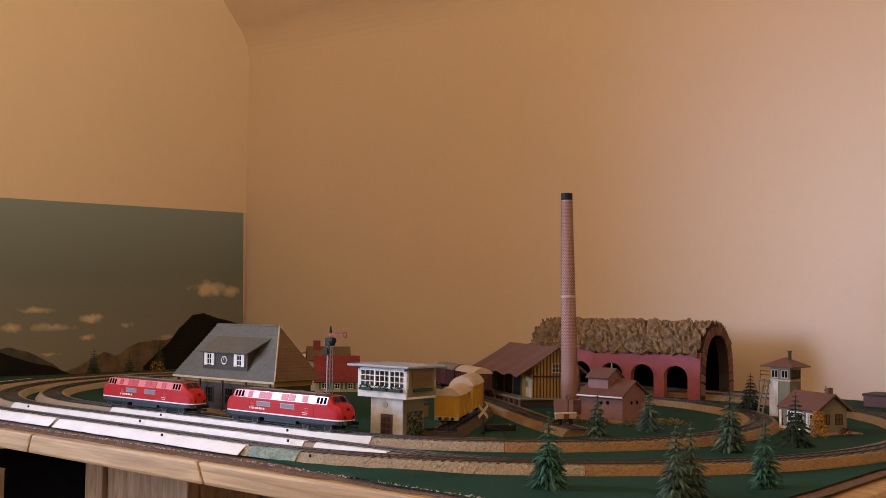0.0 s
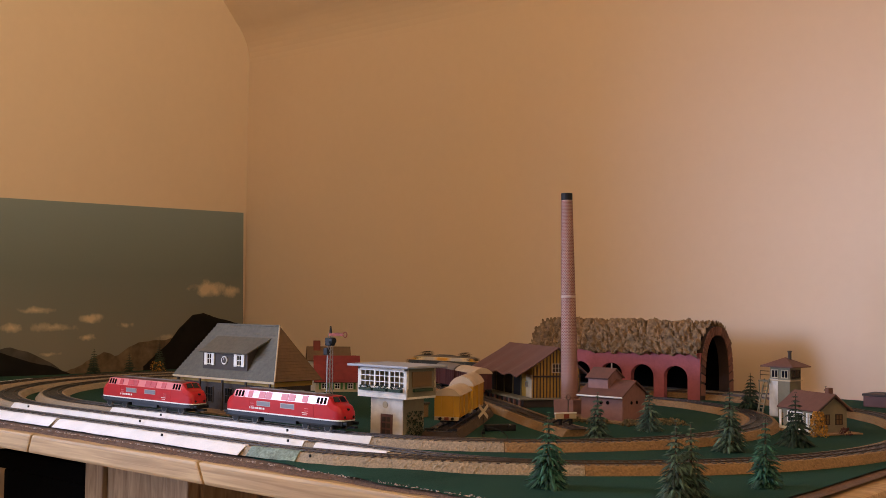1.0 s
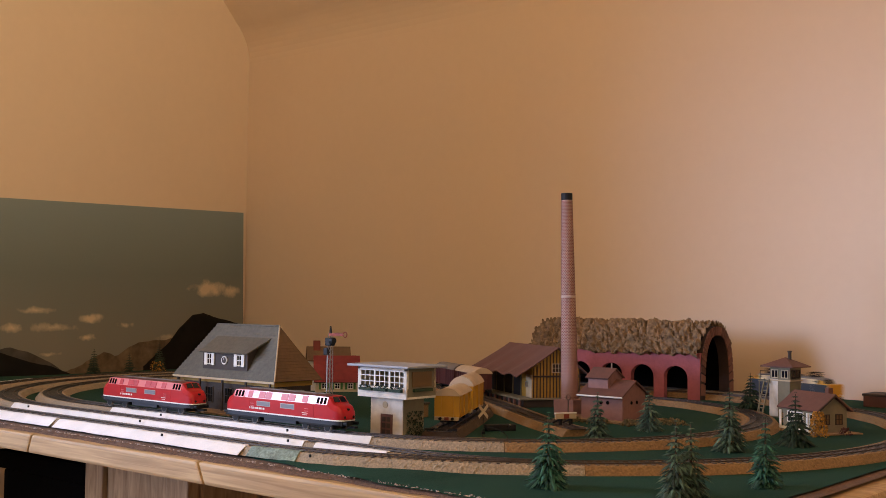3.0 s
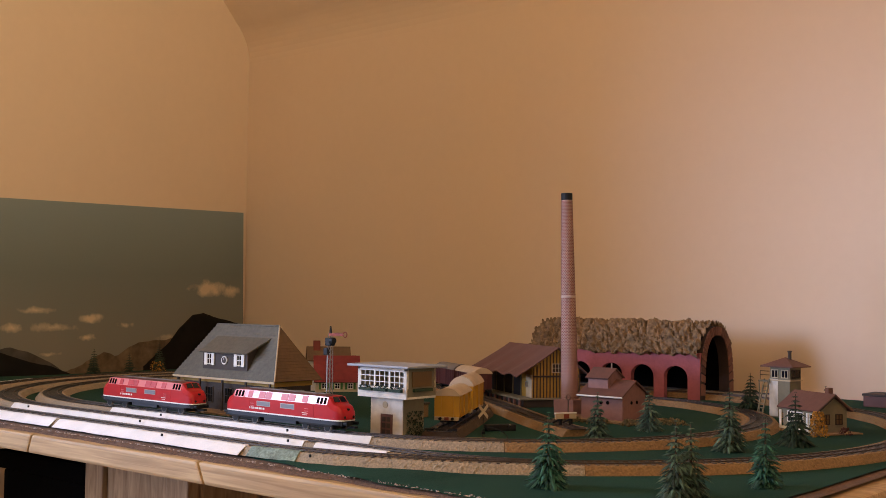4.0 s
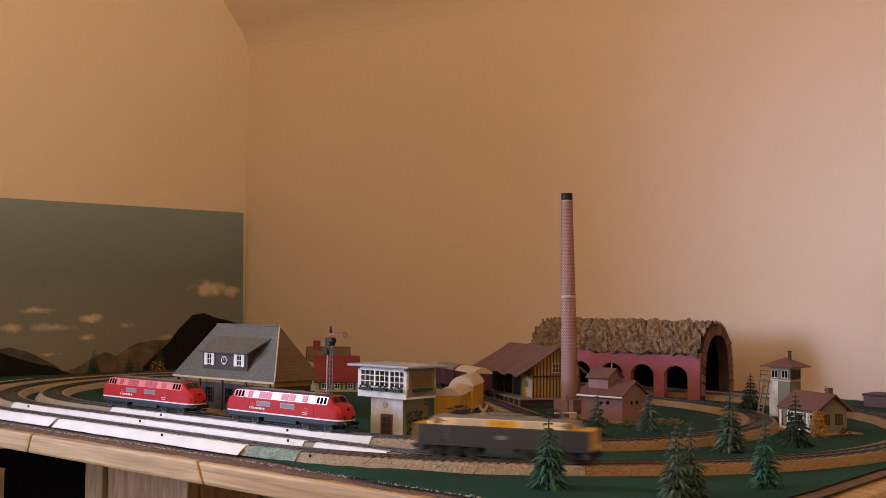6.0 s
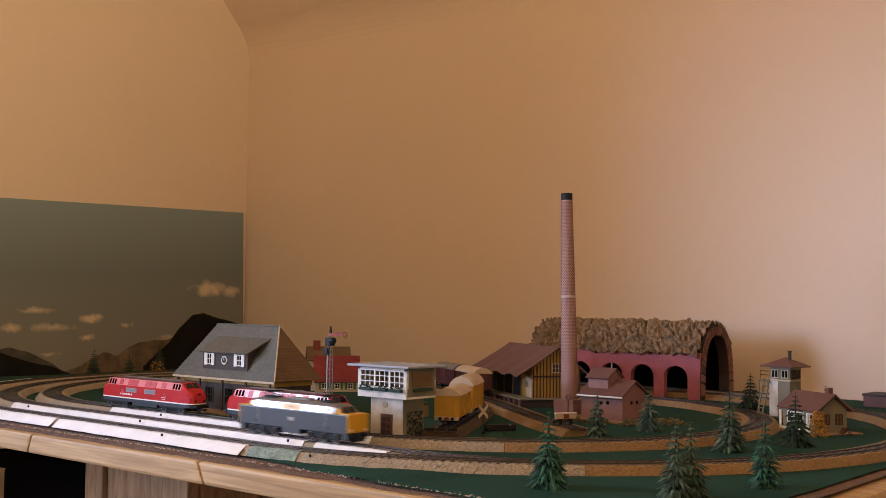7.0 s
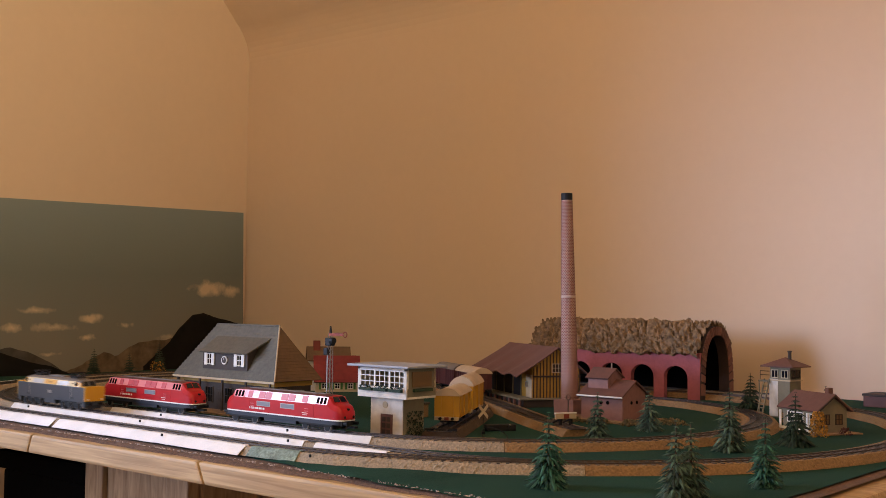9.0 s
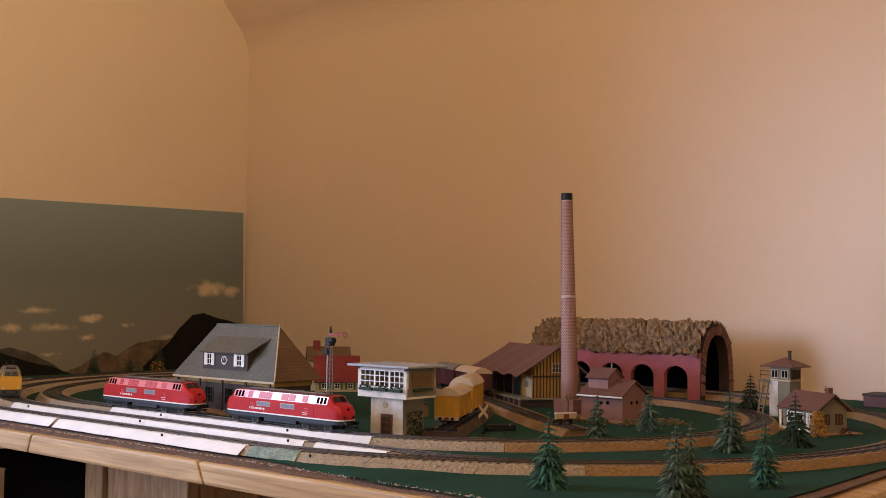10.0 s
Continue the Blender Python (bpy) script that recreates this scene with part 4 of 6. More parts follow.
# ---- station ----
def station():
    st = thing("station_building", pose(-1.424, 1.18, CZ), "model station with steep grey slate roof and a dormer", "building")
    hx, hy = 0.1275, 0.050
    EZ, RT = 0.056, 0.140
    part("wall", boxm(-hx + 0.014, -hy + 0.012, 0.0, hx - 0.014, hy - 0.012, EZ + 0.006), M_DARKWOOD, st, "dark timber ground floor")
    part("timber_band", boxm(-hx + 0.012, -hy + 0.0105, EZ - 0.009, hx - 0.012, hy - 0.0105, EZ - 0.002), M_OCHRE, st, "ochre band under the eaves")
    hip_roof(st, -hx, hx, -hy, hy, EZ, RT, -0.076, 0.080, M_SLATE, M_BROWNROOF)
    part("ridge_cap", boxm(-0.076, -0.002, RT - 0.0010, 0.080, 0.002, RT + 0.0014, 0.0005), M_SLATE, st)
    part("hip_cap", rodm((hx, -hy, EZ + 0.0006), (0.080, 0, RT + 0.0006), 0.0011, 6), M_CREAM, st, "pale hip edge")
    # slate courses
    k = (RT - EZ) / hy
    for i in range(1, 17):
        f = i / 17
        z = EZ + (RT - EZ) * f
        y = -hy + hy * f
        xa, xb = -hx + (hx - 0.076) * f, hx - (hx - 0.080) * f
        part("slate_course", slabm((xa + 0.001, y - 0.0004, z), (xb - 0.001, y - 0.0004, z), (xb - 0.001, y + 0.0018, z + 0.0018 * k + 0.0010), (xa + 0.001, y + 0.0018, z + 0.0018 * k + 0.0010), 0.0008), M_SLATE, st)
        q = [(xb + 0.0006, -hy + hy * f + 0.001, z), (xb + 0.0006, hy - hy * f - 0.001, z), (xb - 0.0004, hy - hy * f - 0.001, z + 0.0016), (xb - 0.0004, -hy + hy * f + 0.001, z + 0.0016)]
        part("shingle_course", slabm(*q, 0.0008), M_BROWNROOF, st)
    part("fascia", boxm(-hx, -hy - 0.001, EZ - 0.0035, hx, -hy + 0.001, EZ - 0.0003), M_CREAM, st, "pale eaves board")
    # dormer
    dx0, dx1, dz0, dz1 = -0.056, 0.056, 0.069, 0.0985
    yd = -0.044
    part("dormer_wall", prismm([(yd, dz0), (yd, dz1), (-0.010, dz1 + 0.016), (-0.010, dz0 + 0.04)], "x", dx0, dx1), M_DARKWOOD, st, "dark timber dormer")
    part("dormer_roof", slabm((dx0 - 0.004, yd - 0.006, dz1 - 0.002), (dx1 + 0.004, yd - 0.006, dz1 - 0.002), (dx1 + 0.022, -0.006, dz1 + 0.0260), (dx0 - 0.004, -0.006, dz1 + 0.0260), 0.002), M_SLATE, st)
    for x in (-0.038, 0.037):
        w = window_set(st, x, yd - 0.0002, dz0 + 0.007, 0.013, 0.018, 2, 2)
        for s in (-1, 1):
            part("shutter", boxm(x + s * 0.0095 - 0.0030, yd - 0.0020, dz0 + 0.006, x + s * 0.0095 + 0.0030, yd - 0.0004, dz0 + 0.026, 0.0003), M_WHITE, st, "white window shutter")
    clock = part("clock", rodm((0.000, yd - 0.0018, dz0 + 0.015), (0.000, yd, dz0 + 0.015), 0.0068, 20), M_WHITE, st, "round clock")
    part("clock_face", rodm((0.000, yd - 0.0022, dz0 + 0.015), (0.000, yd - 0.0018, dz0 + 0.015), 0.0050, 20), M_DARKWOOD, clock)
    part("clock_hand", boxm(-0.0003, yd - 0.0026, dz0 + 0.015, 0.0003, yd - 0.0022, dz0 + 0.019), M_WHITE, clock)
    # ground floor
    for x in (-0.085, -0.045, 0.005, 0.050, 0.088):
        window_set(st, x, -hy + 0.012, 0.014, 0.020, 0.026, 3, 2, frame_m=M_DARKWOOD)
    door_on(st, -0.020, -hy + 0.012, 0.014, 0.034, 0.002, M_DARKWOOD)
    for x in (-0.115, -0.058, 0.0, 0.058, 0.115):
        part("post", boxm(x - 0.0015, -hy + 0.0005, 0.0, x + 0.0015, -hy + 0.0035, EZ - 0.003), M_DARKWOOD, st)
    part("platform", boxm(-hx - 0.02, -hy - 0.024, 0.0, hx + 0.03, -hy + 0.012, 0.004, 0.0008), M_SAND, st)
    part("chimney", boxm(0.048, 0.004, RT - 0.018, 0.058, 0.014, RT + 0.001, 0.0006), M_BRICK, st)


station()


# ---- red roofed house behind ----
def red_house():
    ho = thing("cottage", pose(-1.630, 1.585, CZ, 0, 0, 50), "model cottage with bright red lean-to roof and chimney", "building")
    gable_house(ho, -0.056, 0.026, 0.002, 0.062, 0.062, 0.086, M_PLASTER, M_BROWNROOF, "x", 0.004)
    part("lean_to_wall", boxm(-0.043, -0.030, 0, 0.043, 0.001, 0.027), M_CREAM, ho, "cream lower wall")
    part("lean_to_roof", slabm((-0.047, -0.036, 0.020), (0.047, -0.036, 0.020), (0.047, 0.000, 0.071), (-0.047, 0.000, 0.071), 0.0022), M_BRIGHTRED, ho, "bright red tiled roof")
    for i in range(8):
        f = (i + 0.5) / 8
        y, z = -0.036 + 0.036 * f, 0.020 + 0.051 * f
        part("tile_course", slabm((-0.0465, y - 0.0005, z + 0.0002), (0.0465, y - 0.0005, z + 0.0002), (0.0465, y + 0.0012, z + 0.0027), (-0.0465, y + 0.0012, z + 0.0027), 0.0008), M_BRIGHTRED, ho)
    part("lean_to_wall", boxm(0.0265, 0.002, 0.0, 0.044, 0.050, 0.069), M_BRIGHTRED, ho, "red boarded annexe")
    part("chimney", boxm(-0.046, 0.022, 0.074, -0.032, 0.036, 0.100, 0.0008), M_LEVER, ho)
    for x in (-0.026, 0.000, 0.026):
        window_set(ho, x, -0.030, 0.006, 0.011, 0.012, 2, 2)
        for s in (-1, 1):
            part("shutter", boxm(x + s * 0.0085 - 0.0022, -0.0318, 0.005, x + s * 0.0085 + 0.0022, -0.0304, 0.018), M_SHUTTER, ho, "green window shutter")
    part("gable_vent", rodm((-0.0572, 0.032, 0.070), (-0.0558, 0.032, 0.070), 0.003, 12), M_BLACK, ho)


red_house()


# ---- semaphore ----
def semaphore():
    se = thing("semaphore_signal", pose(-1.111, 1.068, CZ), "lattice mast semaphore signal with red arm", "signal")
    part("base", boxm(-0.007, -0.007, 0, 0.007, 0.007, 0.006, 0.001), M_BLACK, se)
    H = 0.136
    for sx in (-1, 1):
        for sy in (-1, 1):
            part("mast_rail", rodm((sx * 0.0032, sy * 0.0032, 0.006), (sx * 0.0022, sy * 0.0022, H), 0.0005, 6), M_LATTICE, se)
    bm = bmesh.new()
    n = 20
    for i in range(n):
        z0, z1 = 0.006 + (H - 0.006) * i / n, 0.006 + (H - 0.006) * (i + 1) / n
        w = 0.0032 - 0.001 * i / n
        s = 1 if i % 2 else -1
        for k in (-1, 1):
            rod(bm, (-s * w, k * w, z0), (s * w, k * w, z1), 0.0003, 4)
            rod(bm, (k * w, -s * w, z0), (k * w, s * w, z1), 0.0003, 4)
    part("lattice", bm, M_LATTICE, se)
    part("cap", rodm((0, 0, H), (0, 0, H + 0.010), 0.0022, 8, 0.0009), M_BLACK, se)
    part("lamp_box", boxm(-0.006, -0.005, H - 0.017, 0.005, 0.004, H - 0.006, 0.001), M_BLACK, se)
    part("lamp_box", boxm(-0.010, -0.004, H - 0.030, -0.002, 0.004, H - 0.020, 0.001), M_BLACK, se)
    part("counterweight", rodm((0.005, -0.004, H - 0.010), (0.011, -0.004, H - 0.010), 0.0045, 12), M_BLACK, se)
    part("arm", boxm(0.002, -0.0052, H - 0.0030, 0.030, -0.0042, H + 0.0008), M_LEVER, se, "dull red signal arm")
    bm = bmesh.new()
    for i in range(16):
        a, b = i * math.tau / 16, (i + 1) * math.tau / 16
        rod(bm, (0.033 + 0.0036 * math.cos(a), -0.0047, H - 0.001 + 0.0036 * math.sin(a)), (0.033 + 0.0036 * math.cos(b), -0.0047, H - 0.001 + 0.0036 * math.sin(b)), 0.0007, 5)
    part("arm_disc", bm, M_LEVER, se)
    part("ladder", boxm(-0.0065, -0.0004, 0.004, -0.0050, 0.0004, H - 0.03), M_LATTICE, se)


semaphore()


M_AMBER = mat("amber_glazing", (0.16, 0.09, 0.03), 0.3, grain=0.1)


# ---- signal box ----
def signal_box():
    sb = thing("signal_box", pose(-1.015, 1.080, CZ), "white plastered signal box with glazed upper storey and flower boxes", "building")
    part("base_wall", boxm(-0.029, 0.0, 0, 0.029, 0.042, 0.056, 0.0006), M_PLASTER, sb, "stained white lower storey")
    # olive sheet over the white plaster paints this side's shade
    part("side_panel", boxm(0.0291, 0.001, 0.001, 0.0296, 0.041, 0.053), M_OLIVE, sb, "side wall with its shade painted in olive")
    door_on(sb, 0.001, 0.0, 0.021, 0.030, 0.002)
    part("plaque", rodm((-0.002, -0.0008, 0.044), (-0.002, 0, 0.044), 0.0045, 16), M_CREAM, sb)
    part("ivy", ivy_mesh(0.0298, 0.006, 0.038, 0.0, 0.036, 3), M_GREENDARK, sb, "climbing ivy")
    x0, x1, y0, y1, z0, z1 = -0.0420, 0.046, -0.012, 0.046, 0.054, 0.094
    part("upper_floor", boxm(x0, y0, z0, x1, y1, z0 + 0.003, 0.0004), M_PLASTER, sb)
    part("parapet", boxm(x0, y0, z0 + 0.003, x1, y0 + 0.002, z0 + 0.0135), M_PLASTER, sb)
    # right parapet is darker than the front: shade put into its colour
    part("parapet", boxm(x1 - 0.002, y0 + 0.002, z0 + 0.003, x1, y1, z0 + 0.0135), M_OLIVE, sb)
    part("parapet", boxm(x0, y0 + 0.002, z0 + 0.003, x0 + 0.002, y1, z0 + 0.0135), M_WHITE, sb)
    part("back_wall", boxm(x0, y1 - 0.002, z0 + 0.0135, x1, y1, z1), M_CREAM, sb)
    # corner posts, mullions and glazing bars
    for x in (x0, x1 - 0.004):
        part("corner_post", boxm(x, y0, z0 + 0.0135, x + 0.004, y0 + 0.004, z1), M_PLASTER, sb)
    part("head_beam", boxm(x0, y0, z1 - 0.0035, x1, y0 + 0.002, z1), M_PLASTER, sb)
    zb0, zb1 = z0 + 0.0135, z1 - 0.0035
    for i in range(3):
        a = x0 + 0.004 + i * (x1 - x0 - 0.008) / 3
        b = a + (x1 - x0 - 0.008) / 3
        bm = bmesh.new()
        frame_loop(bm, a, zb0, b, zb1, y0 + 0.0002, y0 + 0.0016, 0.0013)
        for k in (1, 2):
            c = a + (b - a) * k / 3
            box(bm, c - 0.0005, y0 + 0.0004, zb0 + 0.001, c + 0.0005, y0 + 0.0014, zb1 - 0.001)
            c = zb0 + (zb1 - zb0) * k / 3
            box(bm, a + 0.001, y0 + 0.0005, c - 0.0005, b - 0.001, y0 + 0.0013, c + 0.0005)
        part("window", bm, M_WHITE, sb)
        bm = bmesh.new()
        rg = random.Random(i)
        box(bm, a + 0.002, y0 - 0.005, zb0 - 0.0045, b - 0.002, y0 - 0.0004, zb0 - 0.001)
        tr = part("flower_box", bm, M_GREENDARK, sb, "dark green flower box")
        part("plants", ivy_mesh2(a + 0.002, b - 0.002, y0 - 0.0055, y0 - 0.0005, zb0 - 0.001, zb0 + 0.003, 10 + i), M_GREENDARK, tr)
    part("side_window", boxm(x1 - 0.0014, y0 + 0.012, zb0 + 0.002, x1 - 0.0004, y1 - 0.008, zb1 - 0.001), M_AMBER, sb, "dull amber side window")
    # same shade tone on the right frame; the left one stays cream
    part("side_frame", boxm(x1 - 0.002, y0 + 0.004, zb0, x1 - 0.0015, y1 - 0.002, z1), M_OLIVE, sb)
    part("side_sill", boxm(x1 - 0.0002, y0 + 0.012, zb0 - 0.004, x1 + 0.004, y1 - 0.010, zb0, 0.0004), M_GREENDARK, sb)
    part("side_frame", boxm(x0 + 0.0005, y0 + 0.004, zb0, x0 + 0.001, y1 - 0.002, z1), M_CREAM, sb)
    part("inner_desk", boxm(x0 + 0.012, y0 + 0.016, z0 + 0.0032, x1 - 0.012, y0 + 0.026, z0 + 0.016), M_DARKWOOD, sb)
    part("roof", boxm(x0 - 0.010, y0 - 0.011, z1 + 0.0003, x1 + 0.012, y1 + 0.010, z1 + 0.0035, 0.0010), mat("roof_felt_pale", (0.30, 0.31, 0.34), 0.6, stain=0.15, stain_scale=30, grain=0.08), sb, "pale grey flat roof")


def ivy_mesh(x, y0, y1, z0, z1, seed):
    bm = bmesh.new()
    rg = random.Random(seed)
    for i in range(420):
        y, z = rg.uniform(y0, y1), z0 + (z1 - z0) * rg.random()**1.5
        c = Vector((x + rg.uniform(0, 0.003), y, z))
        r = rg.uniform(0.0010, 0.0022)
        q = Euler((rg.uniform(0, 6), rg.uniform(0, 6), rg.uniform(0, 6))).to_matrix()
        bm.faces.new([bm.verts.new(c + q @ Vector(v) * r) for v in ((-1, 0, 0), (0, -0.6, 0.2), (1, 0, 0), (0, 0.6, 0.2))])
    return bm


def ivy_mesh2(x0, x1, y0, y1, z0, z1, seed):
    bm = bmesh.new()
    rg = random.Random(seed)
    for i in range(70):
        c = Vector((rg.uniform(x0, x1), rg.uniform(y0, y1), rg.uniform(z0, z1)))
        r = rg.uniform(0.0008, 0.0016)
        q = Euler((rg.uniform(0, 6), rg.uniform(0, 6), rg.uniform(0, 6))).to_matrix()
        bm.faces.new([bm.verts.new(c + q @ Vector(v) * r) for v in ((-1, 0, 0), (0, -0.6, 0.2), (1, 0, 0), (0, 0.6, 0.2))])
    return bm


signal_box()


# ---- wagons ----
def wagon(m, label, body_m, roof_m, group, length=0.104, width=0.035, wall_top=0.041, roof_top=0.051):
    wg = thing("covered_wagon", m, label, "wagon", group)
    h, w = length / 2, width / 2
    part("body", boxm(-h, -w, 0.0105, h, w, wall_top, 0.0006), body_m, wg)
    arcp = [(-w - 0.0012, wall_top - 0.0005)] + [((w + 0.0012) * math.sin(radians(a)) / math.sin(radians(60)), wall_top + (roof_top - wall_top) * (math.cos(radians(a)) - 0.5) / 0.5) for a in range(-60, 61, 10)] + [(w + 0.0012, wall_top - 0.0005)]
    part("roof", prismm(arcp, "x", -h - 0.0016, h + 0.0016), roof_m, wg, "rounded pale roof")
    for i in range(9):
        x = -h + 0.006 + i * (length - 0.012) / 8
        for s in (-1, 1):
            part("wall_rib", boxm(x - 0.0007, min(s * w, s * (w + 0.0009)), 0.012, x + 0.0007, max(s * w, s * (w + 0.0009)), wall_top - 0.0008), body_m, wg)
    for s in (-1, 1):
        for y in (-0.45, 0.45):
            part("end_rib", boxm(min(s * h, s * (h + 0.0010)), y * width * 0.55 - 0.0008, 0.012, max(s * h, s * (h + 0.0010)), y * width * 0.55 + 0.0008, wall_top - 0.0008), body_m, wg)
        part("buffer_beam", boxm(min(s * h, s * (h + 0.002)), -w + 0.0005, 0.0072, max(s * h, s * (h + 0.002)), w - 0.0005, 0.0122, 0.0004), M_CREAM if body_m is M_PALEYELLOW else M_BLACK, wg)
        part("end_plate", boxm(min(s * (h + 0.002), s * (h + 0.0025)), -0.003, 0.0076, max(s * (h + 0.002), s * (h + 0.0025)), 0.003, 0.0118), M_LEVER, wg)
        for y in (-0.0085, 0.0085):
            part("buffer", rodm((s * (h + 0.002), y, 0.0098), (s * (h + 0.0075), y, 0.0098), 0.002, 10), M_BLACK, wg)
            wheel_at(wg, s * h * 0.62, y, 0.0056)
        part("axle_guard", boxm(s * h * 0.62 - 0.006, -0.0125, 0.0035, s * h * 0.62 + 0.006, 0.0125, 0.0105, 0.0006), M_BLACK, wg)
    part("underframe", boxm(-h + 0.002, -0.0115, 0.0075, h - 0.002, 0.0115, 0.0104), M_BLACK, wg)
    for s in (-1, 1):
        part("sliding_door", boxm(-0.013, min(s * w, s * (w + 0.0013)), 0.012, 0.013, max(s * w, s * (w + 0.0013)), wall_top - 0.001, 0.0003), body_m, wg)
    return wg


wd = Vector((-0.50, 0.866)).normalized()
wa = math.degrees(math.atan2(wd.y, wd.x))
o = Vector((-0.986, 1.169))
wagon(pose(o.x + wd.x * 0.054, o.y + wd.y * 0.054, RZ, 0, 0, wa), "yellow covered goods wagon with beige rounded roof on a stub track", M_PALEYELLOW, M_WAGONROOF, "yellow wagons")
wagon(pose(o.x + wd.x * 0.175, o.y + wd.y * 0.175, RZ, 0, 0, wa), "taller yellow goods wagon with beige rounded roof on a stub track", M_PALEYELLOW, M_WAGONROOF, "yellow wagons",
      wall_top=0.046, roof_top=0.060)
bs = thing("buffer_stop", pose(o.x - wd.x * 0.040, o.y - wd.y * 0.040, CZ, 0, 0, wa), "dark buffer stop at the end of the stub track", "buffer stop")
part("beam", boxm(-0.004, -0.022, 0.006, 0.0, 0.022, 0.013, 0.0006), M_BLACK, bs)
for y in (-0.010, 0.010):
    part("post", boxm(-0.004, y - 0.002, 0.0, 0.0, y + 0.002, 0.0059), M_BLACK, bs)
sa = Path(SIDING)
for s, nm in ((0.565, 0), (0.683, 1)):
    p, q = sa.at(s), sa.at(s + 0.01)
    a = math.degrees(math.atan2(q.y - p.y, q.x - p.x))
    wagon(pose(p.x, p.y, RZ, 0, 0, a), "dark red covered goods wagon with grey roof on the siding", M_WAGONRED, M_ROOFGREY if nm else M_WAGONROOF, "dark red wagons")
bx = thing("brown_box", pose(-0.664, 2.088, CZ), "low dull brown box on the felt by the wall", "box")
part("body", boxm(-0.075, -0.030, 0, 0.10, 0.030, 0.0195, 0.001), mat("box_brown", (0.115, 0.044, 0.034), 0.6, grain=0.12), bx)
part("lid", boxm(-0.077, -0.032, 0.0196, 0.102, 0.032, 0.024, 0.0012), M_DARKWOOD, bx)


# ---- crossing sign, wire and slab by the wagons ----
cs = thing("crossing_sign", pose(-0.960, 1.217, CZ, 0, 0, 42), "cream St Andrew's cross level crossing sign on a post", "sign")
part("post", rodm((0, 0, 0), (0, 0, 0.026), 0.0008, 8), M_BLACK, cs)
for s in (-1, 1):
    b = part("cross_board", boxm(-0.0125, -0.0007, -0.0022, 0.0125, 0.0007, 0.0022, 0.0002), M_CREAM, cs)
    b.matrix_local = pose(0, -0.0012 + 0.0003 * s - (0.0014 if s > 0 else 0), 0.0265, 0, 35 * s, 0)
part("base", boxm(-0.004, -0.004, 0, 0.004, 0.004, 0.002), M_BLACK, cs)
cs.scale = (0.62, 0.62, 1.15)
sl = thing("base_slab", pose(-0.900, 1.137, CZ, 0, 0, 40), "small sandy base slab lying on the felt", "slab")
part("body", boxm(-0.020, -0.012, 0.0, 0.020, 0.012, 0.005, 0.002), M_SAND, sl)
db = thing("loading_ramp", pose(-1.205, 1.315, CZ, 0, 0, -8), "low brown loading ramp behind the signal box", "ramp")
part("body", boxm(-0.045, -0.020, 0, 0.045, 0.020, 0.020, 0.001), M_SAND, db)
part("deck", boxm(-0.047, -0.022, 0.0201, 0.047, 0.022, 0.0235, 0.0008), M_DARKWOOD, db)
mw = thing("point_motor", pose(-0.965, 1.262, CZ, 0, 0, 55), "dark point motor box beside the stub track", "box")
part("body", boxm(-0.022, -0.007, 0, 0.022, 0.007, 0.009, 0.0015), M_BLACK, mw)
part("lever", rodm((0.010, -0.008, 0.006), (0.010, -0.014, 0.010), 0.001, 6), M_SILVER, mw)
cu = bpy.data.curves.new("wire", "CURVE")
cu.dimensions, cu.bevel_depth, cu.bevel_resolution = "3D", 0.0007, 2
sp = cu.splines.new("POLY")
wp = []
for i in range(24):
    a = i / 23 * math.pi * 1.5
    wp.append((-0.912 + 0.022 * math.cos(a) + 0.010 * i / 23, 1.175 + 0.015 * math.sin(a), CZ + 0.0012 + 0.012 * math.sin(a * 0.66)**2))
sp.points.add(len(wp) - 1)
for pt, v in zip(sp.points, wp):
    pt.co = (*v, 1)
cu.materials.append(M_BLACK)
tagged(new("cable", cu), "thin black cable loop beside the stub track", "cable")


